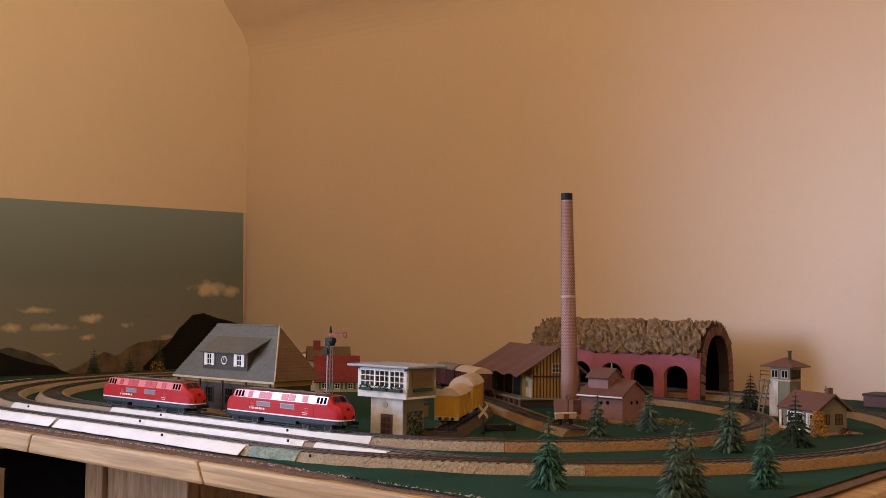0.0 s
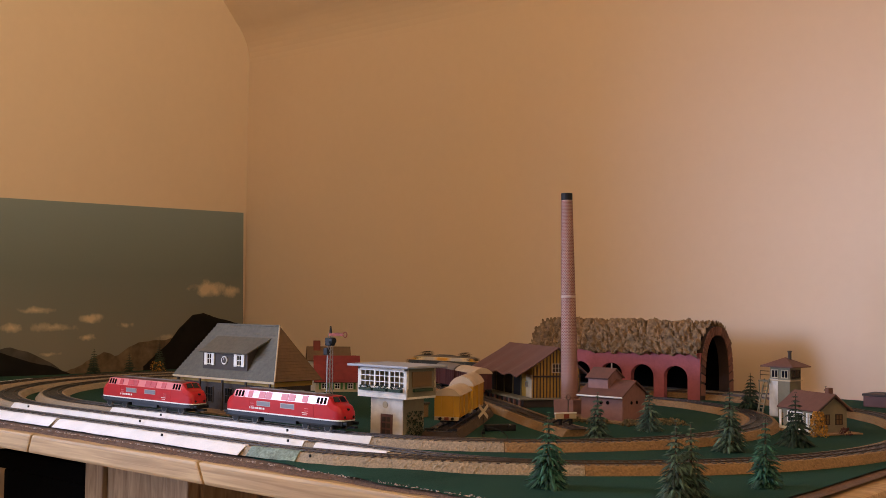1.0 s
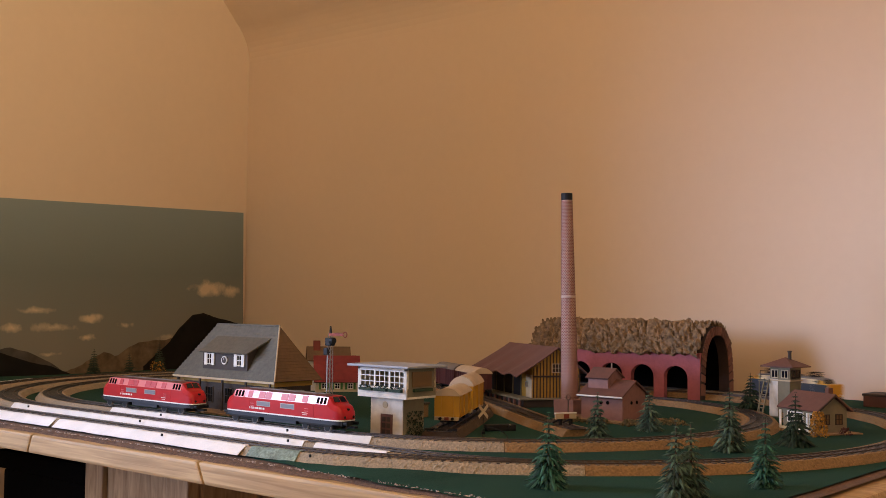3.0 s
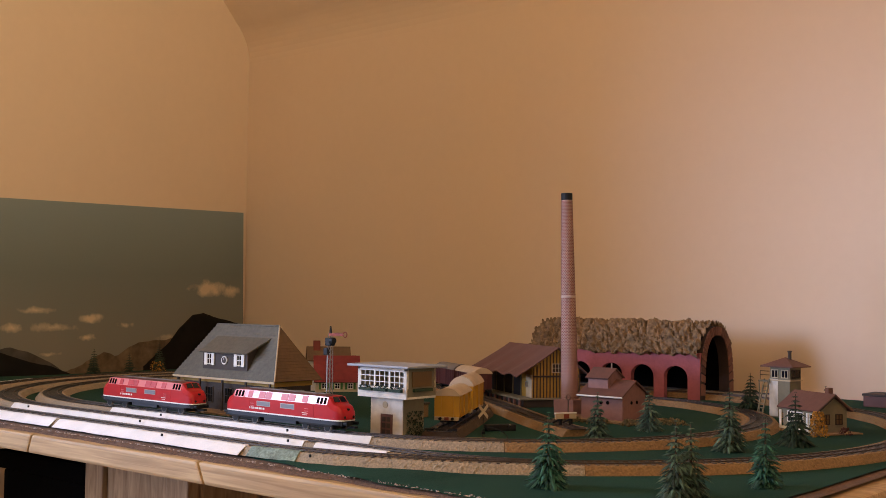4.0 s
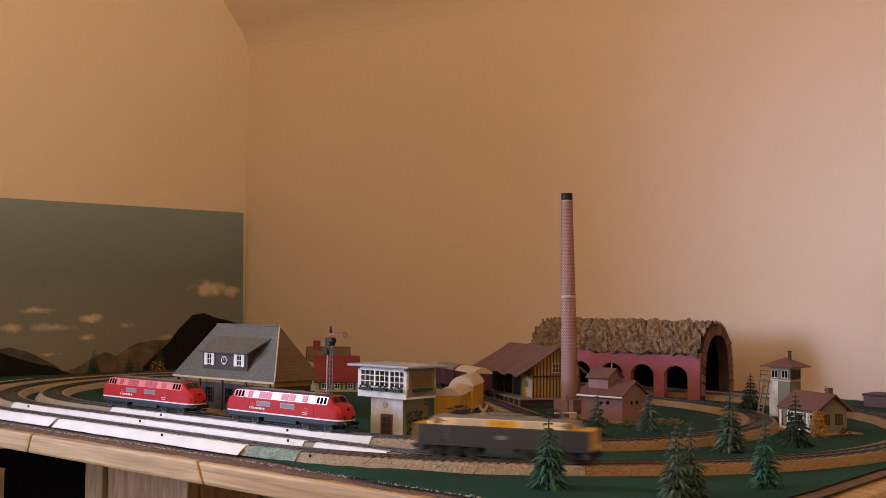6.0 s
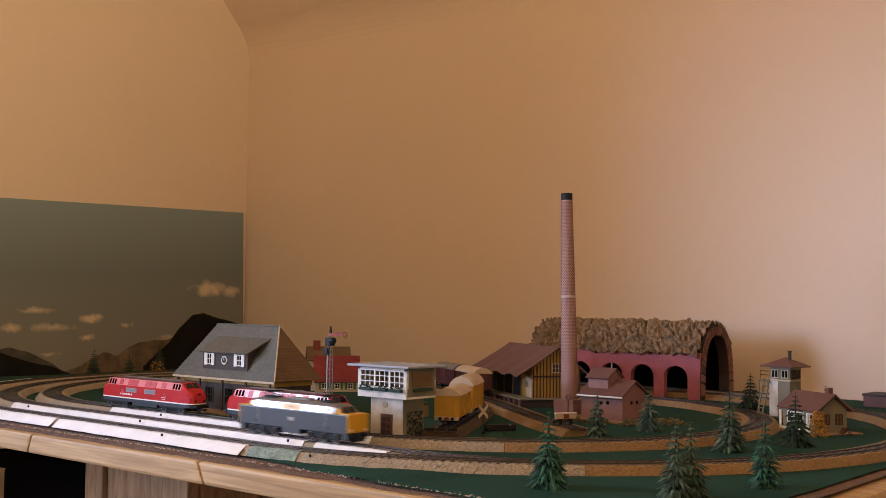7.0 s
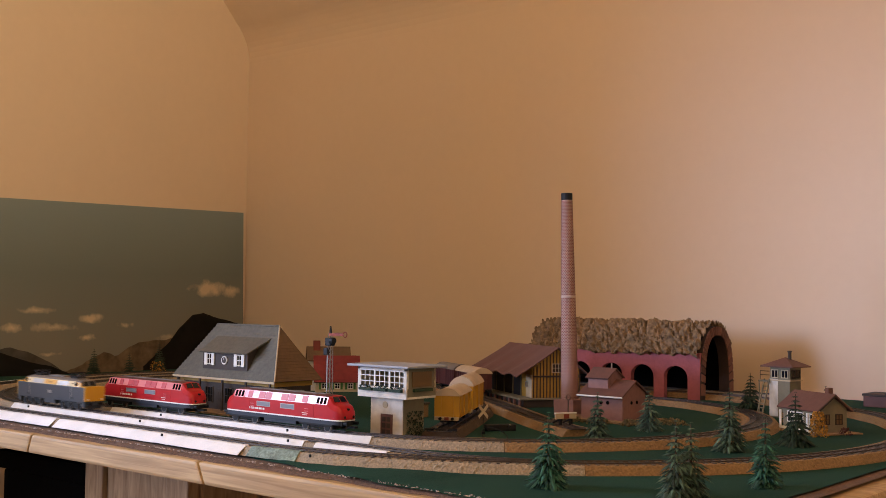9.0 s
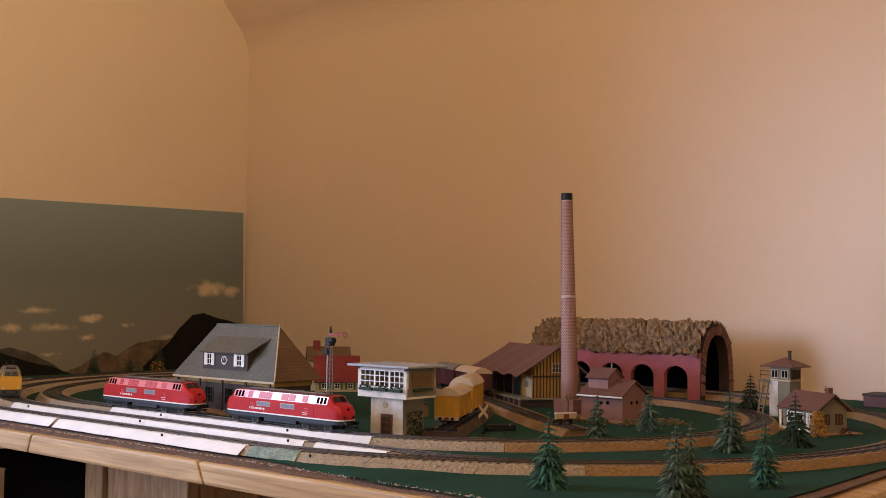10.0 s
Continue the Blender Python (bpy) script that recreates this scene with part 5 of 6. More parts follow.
# ---- goods shed ----
def goods_shed():
    gs = thing("goods_shed", pose(-1.153, 1.593, CZ, 0, 0, -33), "ochre and black timber goods shed with maroon roof", "building")
    L0, L1, D = -0.215, 0.012, 0.090
    part("ramp_base", boxm(L0 + 0.004, -0.018, 0.0, L1 + 0.004, D, 0.013, 0.0006), M_DARKWOOD, gs, "dark loading ramp base")
    part("platform", boxm(L0 - 0.004, -0.026, 0.0132, L1 + 0.010, D + 0.004, 0.0162, 0.0004), M_OLIVE, gs, "worn grey loading platform")
    for i in range(9):
        x = L0 + 0.010 + i * 0.026
        part("pillar", boxm(x - 0.003, -0.0215, 0.0, x + 0.003, -0.0182, 0.0130), M_PINKHOUSE, gs)
    zw, zr, ym = 0.068, 0.104, D / 2
    part("wall", prismm([(0.0, 0.0164), (D, 0.0164), (D, zw), (ym, zr - 0.002), (0.0, zw)], "x", L0, L1), M_OCHRE, gs, "ochre boarded wall")
    for i in range(15):
        y = 0.002 + i * (D - 0.004) / 14
        zt = zw + (zr - 0.003 - zw) * (1 - abs(y - ym) / ym)
        part("batten", boxm(L1 + 0.0001, y - 0.0009, 0.0166, L1 + 0.0011, y + 0.0009, zt - 0.001), M_DARKWOOD, gs)
    part("cross_rail", boxm(L1 + 0.0012, 0.0, 0.052, L1 + 0.0020, D, 0.0550), M_DARKWOOD, gs)
    w = window_set(gs, L1 + 0.0013, ym, 0.0600, 0.019, 0.016, 3, 2, 90, M_CREAM, pane_m=M_DARKWOOD)
    # flat black panels paint the shade within the open doorways
    for x in (-0.190, -0.150, -0.105, -0.060):
        part("door", boxm(x - 0.019, -0.0016, 0.0165, x + 0.019, -0.0002, 0.056), M_BLACK, gs, "black panel for the shade inside a doorway")
        part("door_post", boxm(x + 0.0192, -0.0022, 0.0165, x + 0.0212, -0.0002, 0.060), M_OLIVE, gs)
    part("front_panel", boxm(-0.016, -0.0016, 0.0165, L1 - 0.0005, -0.0002, 0.056), M_CREAM, gs, "cream front panel")
    k = (zr - zw) / ym
    n, m = 20, 6
    bm = bmesh.new()
    top, low = [], []
    for j in range(m + 1):
        f = j / m
        y = -0.034 + (ym + 0.034) * f
        for i in range(n + 1):
            x = L0 - 0.014 + (L1 - L0 + 0.024) * i / n
            wave = 0.0025 * (1 - f) * math.sin(i * 1.15 + 0.6)
            z = zr - (zr - 0.0560) * (1 - f)**0.92 + wave + 0.001
            top.append(bm.verts.new((x, y, z)))
            low.append(bm.verts.new((x, y, z - 0.002)))
    for j in range(m):
        for i in range(n):
            q = [j * (n + 1) + i, j * (n + 1) + i + 1, (j + 1) * (n + 1) + i + 1, (j + 1) * (n + 1) + i]
            bm.faces.new([top[v] for v in q])
            bm.faces.new([low[v] for v in q[::-1]])
    for i in range(n):
        bm.faces.new((low[i], low[i + 1], top[i + 1], top[i]))
    for j in range(m):
        a, b = j * (n + 1), (j + 1) * (n + 1)
        bm.faces.new((top[a], top[b], low[b], low[a]))
        bm.faces.new((top[a + n], low[a + n], low[b + n], top[b + n]))
    part("roof", bm, M_MAROON, gs, "warped maroon roof with wavy eaves")
    part("roof", slabm((L1 + 0.010, D + 0.012, zw - 0.012 * k), (L0 - 0.014, D + 0.012, zw - 0.012 * k), (L0 - 0.014, ym, zr + 0.001), (L1 + 0.010, ym, zr + 0.001), 0.002), M_MAROON, gs)
    part("lamp", boxm(-0.010, -0.006, 0.034, -0.004, -0.002, 0.044, 0.0006), M_SILVER, gs)


goods_shed()


# ---- tunnel ----
def tunnel():
    tu = thing("tunnel", pose(-1.205, 1.945, CZ), "pink walled model tunnel with brick portal and rock roof", "tunnel")
    X0, X1, D, TW = -0.195, 0.197, 0.138, 0.012
    WH, PH, PZ = 0.090, 0.141, 0.050
    # front wall with four arched openings, built as piers and arch heads
    openings = [(-0.1510, 0.0255, 0.042), (-0.0755, 0.0255, 0.042), (0.0, 0.0255, 0.042), (0.071, 0.0255, 0.042), (0.145, 0.0255, 0.042)]
    edges = [X0]
    for c, r, h in openings:
        edges += [c - r, c + r]
    edges.append(X1)
    for a, b in zip(edges[0::2], edges[1::2]):
        part("pier", boxm(a, 0.0, 0.0, b, TW, WH), M_PINK, tu, "pink plastered pier")
    for c, r, h in openings:
        n = 18
        edge = [(c - r * math.cos(math.pi * i / n), h + r * 0.85 * math.sin(math.pi * i / n)) for i in range(n + 1)]
        rim = [(c - (r + 0.003) * math.cos(math.pi * i / n), h + (r + 0.003) * 0.85 * math.sin(math.pi * i / n)) for i in range(n + 1)]
        part("arch_head", prismm(edge + [(c + r, WH), (c - r, WH)], "y", 0.0, TW), M_PINK, tu, "pink plastered arch")
        part("arch_trim", prismm(edge + rim[::-1], "y", -0.001, -0.0001), M_PINK, tu)
    # black here paints the shade inside the tunnel, behind the arches
    part("back_wall", boxm(X0, D - 0.008, 0, X1 - 0.02, D, WH), M_SHADE_PANE, tu, "inner back wall, black with painted tunnel shade")
    # portal towards the open end: a pointed horseshoe of bricks
    def horseshoe(k, wide):
        """Outline point, k from 0 (front foot) over the crown to 1 (back foot)."""
        a = math.pi * (1 - k)
        s = math.sin(a)
        y = D / 2 - (D / 2 + wide) * math.copysign(abs(math.cos(a))**0.80, math.cos(a)) * -1
        return (y, (PH + wide) * s**0.62)
    IN = -0.0185
    n = 36
    ring = [horseshoe(i / n, IN) for i in range(n + 1)] + [horseshoe(i / n, 0.0) for i in range(n, -1, -1)]
    part("portal_ring", prismm(ring, "x", X1 - 0.020, X1 + 0.0008), M_MORTAR, tu, "mortar ring of the portal")
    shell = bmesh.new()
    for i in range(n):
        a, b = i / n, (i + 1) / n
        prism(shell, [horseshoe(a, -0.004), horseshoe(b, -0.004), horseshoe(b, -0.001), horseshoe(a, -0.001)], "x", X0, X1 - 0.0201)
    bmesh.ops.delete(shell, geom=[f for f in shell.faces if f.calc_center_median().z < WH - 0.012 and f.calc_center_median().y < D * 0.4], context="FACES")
    # the lining carries the same inside shade in its black
    part("vault", shell, M_SHADE_PANE, tu, "vault lining, black with painted tunnel shade")
    nb = 30
    for i in range(nb):
        a, b = (i + 0.12) / nb, (i + 0.88) / nb
        part("brick", prismm([horseshoe(a, IN + 0.0012), horseshoe(b, IN + 0.0012), horseshoe(b, -0.0008), horseshoe(a, -0.0008)], "x", X1 - 0.012, X1 + 0.0026), M_BRICK, tu)
    # rock roof: a displaced shell over the vault with a ragged lower edge
    bm = bmesh.new()
    nx, na = 230, 84
    grid = []
    for i in range(nx + 1):
        x = X0 - 0.006 + (X1 - X0 + 0.004) * i / nx
        rag = 0.020 * noise.noise((x * 22, 3, 1)) + 0.012 * noise.noise((x * 70, 9, 1))
        row = []
        for j in range(na + 1):
            k0 = 0.128 + rag * 0.9
            k = k0 + (0.97 - k0) * j / na
            y, z = horseshoe(k, max(0.001, 0.009 * (1 - 4.0 * j / na)))
            out = Vector((y - D / 2, z - 0.05)).normalized()
            q = Vector((x, y, z)) * 66
            q += Vector((noise.noise(q * 0.6), noise.noise(q * 0.6 + Vector((7, 0, 0))), noise.noise(q * 0.6 + Vector((0, 9, 0))))) * 0.7
            dist = noise.voronoi(q)[0]
            crev = min(1.0, (dist[1] - dist[0]) * 3.0)
            w = 0.0100 * crev - 0.0004 + 0.0050 * noise.noise(q * 2.2) + 0.0034 * noise.noise(q * 4.6) + 0.0010 * noise.noise(q * 9.5) + 0.004 * noise.noise(q * 0.5)
            row.append(bm.verts.new((x + noise.noise(q * 1.7) * 0.002, y + out.x * w, z + out.y * w)))
        grid.append(row)
    for i in range(nx):
        for j in range(na):
            bm.faces.new((grid[i][j], grid[i][j + 1], grid[i + 1][j + 1], grid[i + 1][j]))
    # curl the front edge under, to give the shell its thickness
    lip = [bm.verts.new((r[0].co.x, r[0].co.y + 0.010, r[0].co.z - 0.002 + 0.003 * noise.noise((r[0].co.x * 120, 0, 4)))) for r in grid]
    for i in range(nx):
        bm.faces.new((grid[i][0], grid[i + 1][0], lip[i + 1], lip[i]))
    bmesh.ops.recalc_face_normals(bm, faces=bm.faces[:])
    part("rock_roof", bm, M_ROCK, tu, "rough crumbled cork bark roof")
    end = [horseshoe(i / 24, 0.004) for i in range(25)]
    part("end_wall", prismm([p for p in end if p[1] > 0.045], "x", X0 - 0.004, X0 - 0.0005), M_ROCK, tu)


tunnel()


# ---- factory chimney ----
def factory_chimney():
    fc = thing("factory_chimney", pose(-1.0195, 1.520, CZ, 0, -1.5, 0), "tall reddish brick factory chimney with a dark sooty top", "chimney")
    part("plinth", boxm(-0.019, -0.019, 0.0, 0.019, 0.019, 0.026, 0.0008), M_PINKHOUSE, fc, "pink brick plinth")
    H0, H1 = 0.0262, 0.3620
    R0, R1 = 0.0140, 0.0088

    def rad(z):
        return R0 + (R1 - R0) * (z - H0) / (H1 - H0)
    bm = bmesh.new()
    lathe(bm, [(rad(H0), H0), (rad(0.19), 0.19), (rad(0.19) + 0.0008, 0.191), (rad(0.194) + 0.0008, 0.194), (rad(0.195), 0.195), (rad(H1) - 0.0002, H1)], 32)
    part("shaft", bm, M_CHIMNEY, fc, smooth=False)
    bm = bmesh.new()
    courses, per = 140, 17
    for c in range(courses):
        z0 = H0 + 0.0004 + (H1 - H0 - 0.012) * c / courses
        z1 = z0 + (H1 - H0 - 0.012) / courses * 0.70
        for b in range(per):
            a0 = (b + (0.5 if c % 2 else 0)) / per * math.tau
            a1 = a0 + math.tau / per * 0.72
            vs = []
            for z in (z0, z1):
                r = rad(z) + 0.00045
                for a in (a0, (a0 + a1) / 2, a1):
                    vs.append(bm.verts.new((math.cos(a) * r, math.sin(a) * r, z)))
            bm.faces.new((vs[0], vs[1], vs[4], vs[3]))
            bm.faces.new((vs[1], vs[2], vs[5], vs[4]))
    bk = part("brickwork", bm, M_CHIMBRICK, fc, "fine red brick courses")
    bk["kind"] = "stuff"
    bm = bmesh.new()
    lathe(bm, [(R1 + 0.0003, H1 - 0.011), (R1 + 0.0006, H1 - 0.0095), (R1 + 0.0005, H1 - 0.001), (R1 + 0.0006, H1 + 0.0005), (R1 - 0.003, H1 + 0.0005), (R1 - 0.003, H1 - 0.006)], 32)
    part("crown", bm, M_BLACK, fc, "sooty black crown")


M_CHIMNEY = mat("chimney_mortar", (0.50, 0.36, 0.30), 0.85, grain=0.12, grain_scale=200, stain=0.12, stain_scale=14)
M_CHIMBRICK = mat("chimney_brick", (0.22, 0.072, 0.053), 0.8, grain=0.15, grain_scale=300, stain=0.18, stain_scale=12, island=0.25)
factory_chimney()


# ---- small pink works building with a raised roof ----
def works():
    wk = thing("works_building", pose(-0.985, 1.470, CZ), "pale pink works building with brown roof and roof turret", "building")
    part("base", boxm(-0.012, -0.014, 0, 0.118, 0.085, 0.004, 0.001), M_SAND, wk, "sandy base plate")
    x0, x1, y0, y1, zw, zr = 0.022, 0.094, 0.0, 0.068, 0.043, 0.062
    ym = (y0 + y1) / 2
    part("wall", prismm([(y0, 0.004), (y1, 0.004), (y1, zw), (ym, zr - 0.002), (y0, zw)], "x", x0, x1), M_PINKHOUSE, wk)
    k = (zr - zw) / (ym - y0)
    part("roof", slabm((x0 - 0.005, y0 - 0.007, zw - 0.007 * k + 0.002), (x1 + 0.004, y0 - 0.007, zw - 0.007 * k + 0.002), (x1 + 0.004, ym, zr + 0.002), (x0 - 0.005, ym, zr + 0.002), 0.002), M_MAROON, wk, "dull brown roof")
    part("roof", slabm((x1 + 0.004, y1 + 0.007, zw - 0.007 * k + 0.002), (x0 - 0.005, y1 + 0.007, zw - 0.007 * k + 0.002), (x0 - 0.005, ym, zr + 0.002), (x1 + 0.004, ym, zr + 0.002), 0.002), M_MAROON, wk)
    part("gutter", rodm((x0 - 0.005, y0 - 0.0085, zw - 0.0035), (x1 + 0.004, y0 - 0.0085, zw - 0.0035), 0.0014, 8), M_WHITE, wk, "white gutter")
    tx0, tx1 = 0.026, 0.062
    part("turret_wall", prismm([(0.010, 0.048), (0.050, 0.048), (0.050, 0.068), (0.030, 0.080), (0.010, 0.068)], "x", tx0, tx1), M_PINKHOUSE, wk)
    part("turret_roof", slabm((tx0 - 0.003, 0.005, 0.0665), (tx1 + 0.003, 0.005, 0.0665), (tx1 + 0.003, 0.030, 0.0818), (tx0 - 0.003, 0.030, 0.0818), 0.0018), M_MAROON, wk)
    part("turret_roof", slabm((tx1 + 0.003, 0.055, 0.0665), (tx0 - 0.003, 0.055, 0.0665), (tx0 - 0.003, 0.030, 0.0818), (tx1 + 0.003, 0.030, 0.0818), 0.0018), M_MAROON, wk)
    part("vent", rodm((tx1 - 0.006, 0.030, 0.080), (tx1 - 0.006, 0.030, 0.089), 0.0012, 8), M_SILVER, wk)
    for x in (0.056, 0.068):
        part("round_window", rodm((x, -0.0008, 0.030), (x, 0.0004, 0.030), 0.0028, 14), M_SHADE_PANE, wk, "small round window")
    part("round_window", rodm((0.0935, ym - 0.008, 0.030), (0.0948, ym - 0.008, 0.030), 0.0026, 14), M_SHADE_PANE, wk)
    part("round_window", rodm((0.0935, ym + 0.008, 0.030), (0.0948, ym + 0.008, 0.030), 0.0026, 14), M_SHADE_PANE, wk)
    part("annex", boxm(0.008, 0.018, 0.004, 0.0215, 0.052, 0.042, 0.0006), M_PINKHOUSE, wk)
    bm = bmesh.new()
    rod(bm, (-0.002, -0.004, 0.004), (-0.002, -0.004, 0.030), 0.0009, 8)
    for i in range(12):
        a, b = i * math.tau / 12, (i + 1) * math.tau / 12
        rod(bm, (-0.002 + 0.004 * math.cos(a), -0.004, 0.034 + 0.004 * math.sin(a)), (-0.002 + 0.004 * math.cos(b), -0.004, 0.034 + 0.004 * math.sin(b)), 0.0007, 5)
    part("standpipe", bm, M_DARKWOOD, wk, "dark pipe with a ring")


works()


# ---- buffer stop of the siding ----
s0 = Path(SIDING).at(0.0)
s1 = Path(SIDING).at(0.02)
ang = math.degrees(math.atan2(s1.y - s0.y, s1.x - s0.x))
st2 = thing("buffer_stop", pose(-0.884, 1.306, CZ, 0, 0, ang), "white buffer stop with red panel at the siding's end", "buffer stop")
part("beam", boxm(-0.003, -0.0165, 0.020, 0.001, 0.0165, 0.027, 0.0005), M_CREAM, st2, "cream beam")
part("beam_cap", boxm(-0.0036, -0.0170, 0.0271, 0.0014, 0.0170, 0.0286, 0.0004), M_WHITE, st2)
part("panel", boxm(-0.0042, -0.004, 0.0205, -0.0031, 0.004, 0.0265), M_LEVER, st2, "red panel")
for y in (-0.0083, 0.0083):
    part("post", boxm(-0.003, y - 0.0018, BH + 0.001, 0.001, y + 0.0018, 0.0199), M_BLACK, st2)
    part("brace", rodm((0.0, y, 0.019), (0.020, y, 0.0125), 0.0014, 6), M_BLACK, st2)


# ---- house and tower ----
def end_house():
    eh = thing("house", pose(-0.622, 1.553, CZ, 0, 0, -30), "small model house with maroon roof and amber gable windows", "building")
    gable_house(eh, -0.078, 0.0, 0.0, 0.050, 0.036, 0.055, M_OLIVE, M_MAROON, "x", 0.007)
    for x in (-0.060, -0.038, -0.016):
        window_set(eh, x, -0.0001, 0.012, 0.015, 0.016, 2, 2)
    part("porch", boxm(-0.076, -0.012, 0.0, -0.006, -0.0005, 0.005, 0.0006), M_WHITE, eh, "white porch step")
    for x in (-0.072, -0.041, -0.010):
        part("porch_post", boxm(x - 0.0012, -0.0105, 0.0051, x + 0.0012, -0.0083, 0.0290), M_WHITE, eh)
    for y in (0.014, 0.036):
        window_set(eh, 0.0002, y, 0.013, 0.012, 0.015, 2, 2, 90, M_DARKWOOD, pane_m=M_AMBER)
    part("gable_board", slabm((0.0078, -0.007, 0.0298), (0.0078, -0.007, 0.0322), (0.0078, 0.025, 0.0568), (0.0078, 0.025, 0.0542), 0.0012), M_DARKWOOD, eh)
    part("chimney", boxm(-0.022, 0.030, 0.050, -0.014, 0.038, 0.064, 0.0006), M_BRICK, eh)
    part("base", boxm(-0.090, -0.022, 0.0, 0.018, 0.064, 0.0022, 0.0008), M_SAND, eh)


end_house()


def crossing_tower():
    ct = thing("crossing_keeper_tower", pose(-0.757, 1.755, CZ, 0, 0, -8), "small olive tower with maroon pyramid roof and outside stair", "building")
    part("shaft", boxm(-0.020, -0.017, 0.0, 0.020, 0.020, 0.052, 0.0006), M_OLIVE, ct)
    part("side_panel", boxm(-0.0212, -0.0178, 0.002, -0.004, -0.0172, 0.055), M_PLASTER, ct, "pale plaster front")
    part("ledge", boxm(-0.0225, -0.0195, 0.0522, 0.0225, 0.0225, 0.0542, 0.0004), M_CREAM, ct)
    part("cabin", boxm(-0.020, -0.017, 0.0543, 0.020, 0.020, 0.072, 0.0005), M_OLIVE, ct)
    for x in (-0.010, 0.010):
        window_set(ct, x, -0.0171, 0.0565, 0.014, 0.012, 2, 1, 0, M_CREAM)
    for y in (-0.006, 0.010):
        window_set(ct, 0.0202, y, 0.0565, 0.012, 0.012, 2, 1, 90, M_DARKWOOD)
    bm = bmesh.new()
    a = [bm.verts.new(v) for v in ((-0.033, -0.030, 0.0735), (0.033, -0.030, 0.0735), (0.033, 0.033, 0.0735), (-0.033, 0.033, 0.0735))]
    c = [bm.verts.new(v) for v in ((-0.033, -0.030, 0.0720), (0.033, -0.030, 0.0720), (0.033, 0.033, 0.0720), (-0.033, 0.033, 0.0720))]
    ap = bm.verts.new((0, 0.0015, 0.086))
    bm.faces.new(c[::-1])
    for i in range(4):
        bm.faces.new((a[i], a[(i + 1) % 4], ap))
        bm.faces.new((c[i], c[(i + 1) % 4], a[(i + 1) % 4], a[i]))
    part("roof", bm, M_MAROON, ct, "maroon pyramid roof")
    ch = part("chimney", rodm((0.007, 0.004, 0.080), (0.007, 0.004, 0.0935), 0.0032, 10), M_DARKWOOD, ct)
    part("chimney_cap", rodm((0.007, 0.004, 0.0936), (0.007, 0.004, 0.0952), 0.0042, 10), M_DARKWOOD, ch)
    ct.scale = (0.9, 0.9, 1.14)
    # stair down to the front
    for s in (-1, 1):
        part("stringer", slabm((-0.026 + s * 0.005, -0.018, 0.0530), (-0.0245 + s * 0.005, -0.018, 0.0530), (-0.0145 + s * 0.005, -0.060, 0.0), (-0.016 + s * 0.005, -0.060, 0.0), 0.003), M_OLIVE, ct)
    for i in range(9):
        f = (i + 0.5) / 9
        y, z, x = -0.060 + 0.042 * f, 0.053 * f, -0.0155 - 0.010 * f
        part("tread", boxm(x - 0.005, y - 0.002, z - 0.0005, x + 0.005, y + 0.002, z + 0.0006), M_OLIVE, ct)
    bm = bmesh.new()
    for z in (0.060, 0.0655):
        rod(bm, (-0.040, -0.018, z), (-0.021, -0.018, z), 0.0006, 6)
    rod(bm, (-0.040, -0.018, 0.053), (-0.040, -0.018, 0.0655), 0.0006, 6)
    part("railing", bm, M_DARKWOOD, ct)
    part("landing", boxm(-0.041, -0.024, 0.0505, -0.0213, -0.010, 0.0523), M_OLIVE, ct)
    part("landing_post", boxm(-0.040, -0.023, 0.0, -0.0385, -0.0215, 0.0504), M_OLIVE, ct)


crossing_tower()


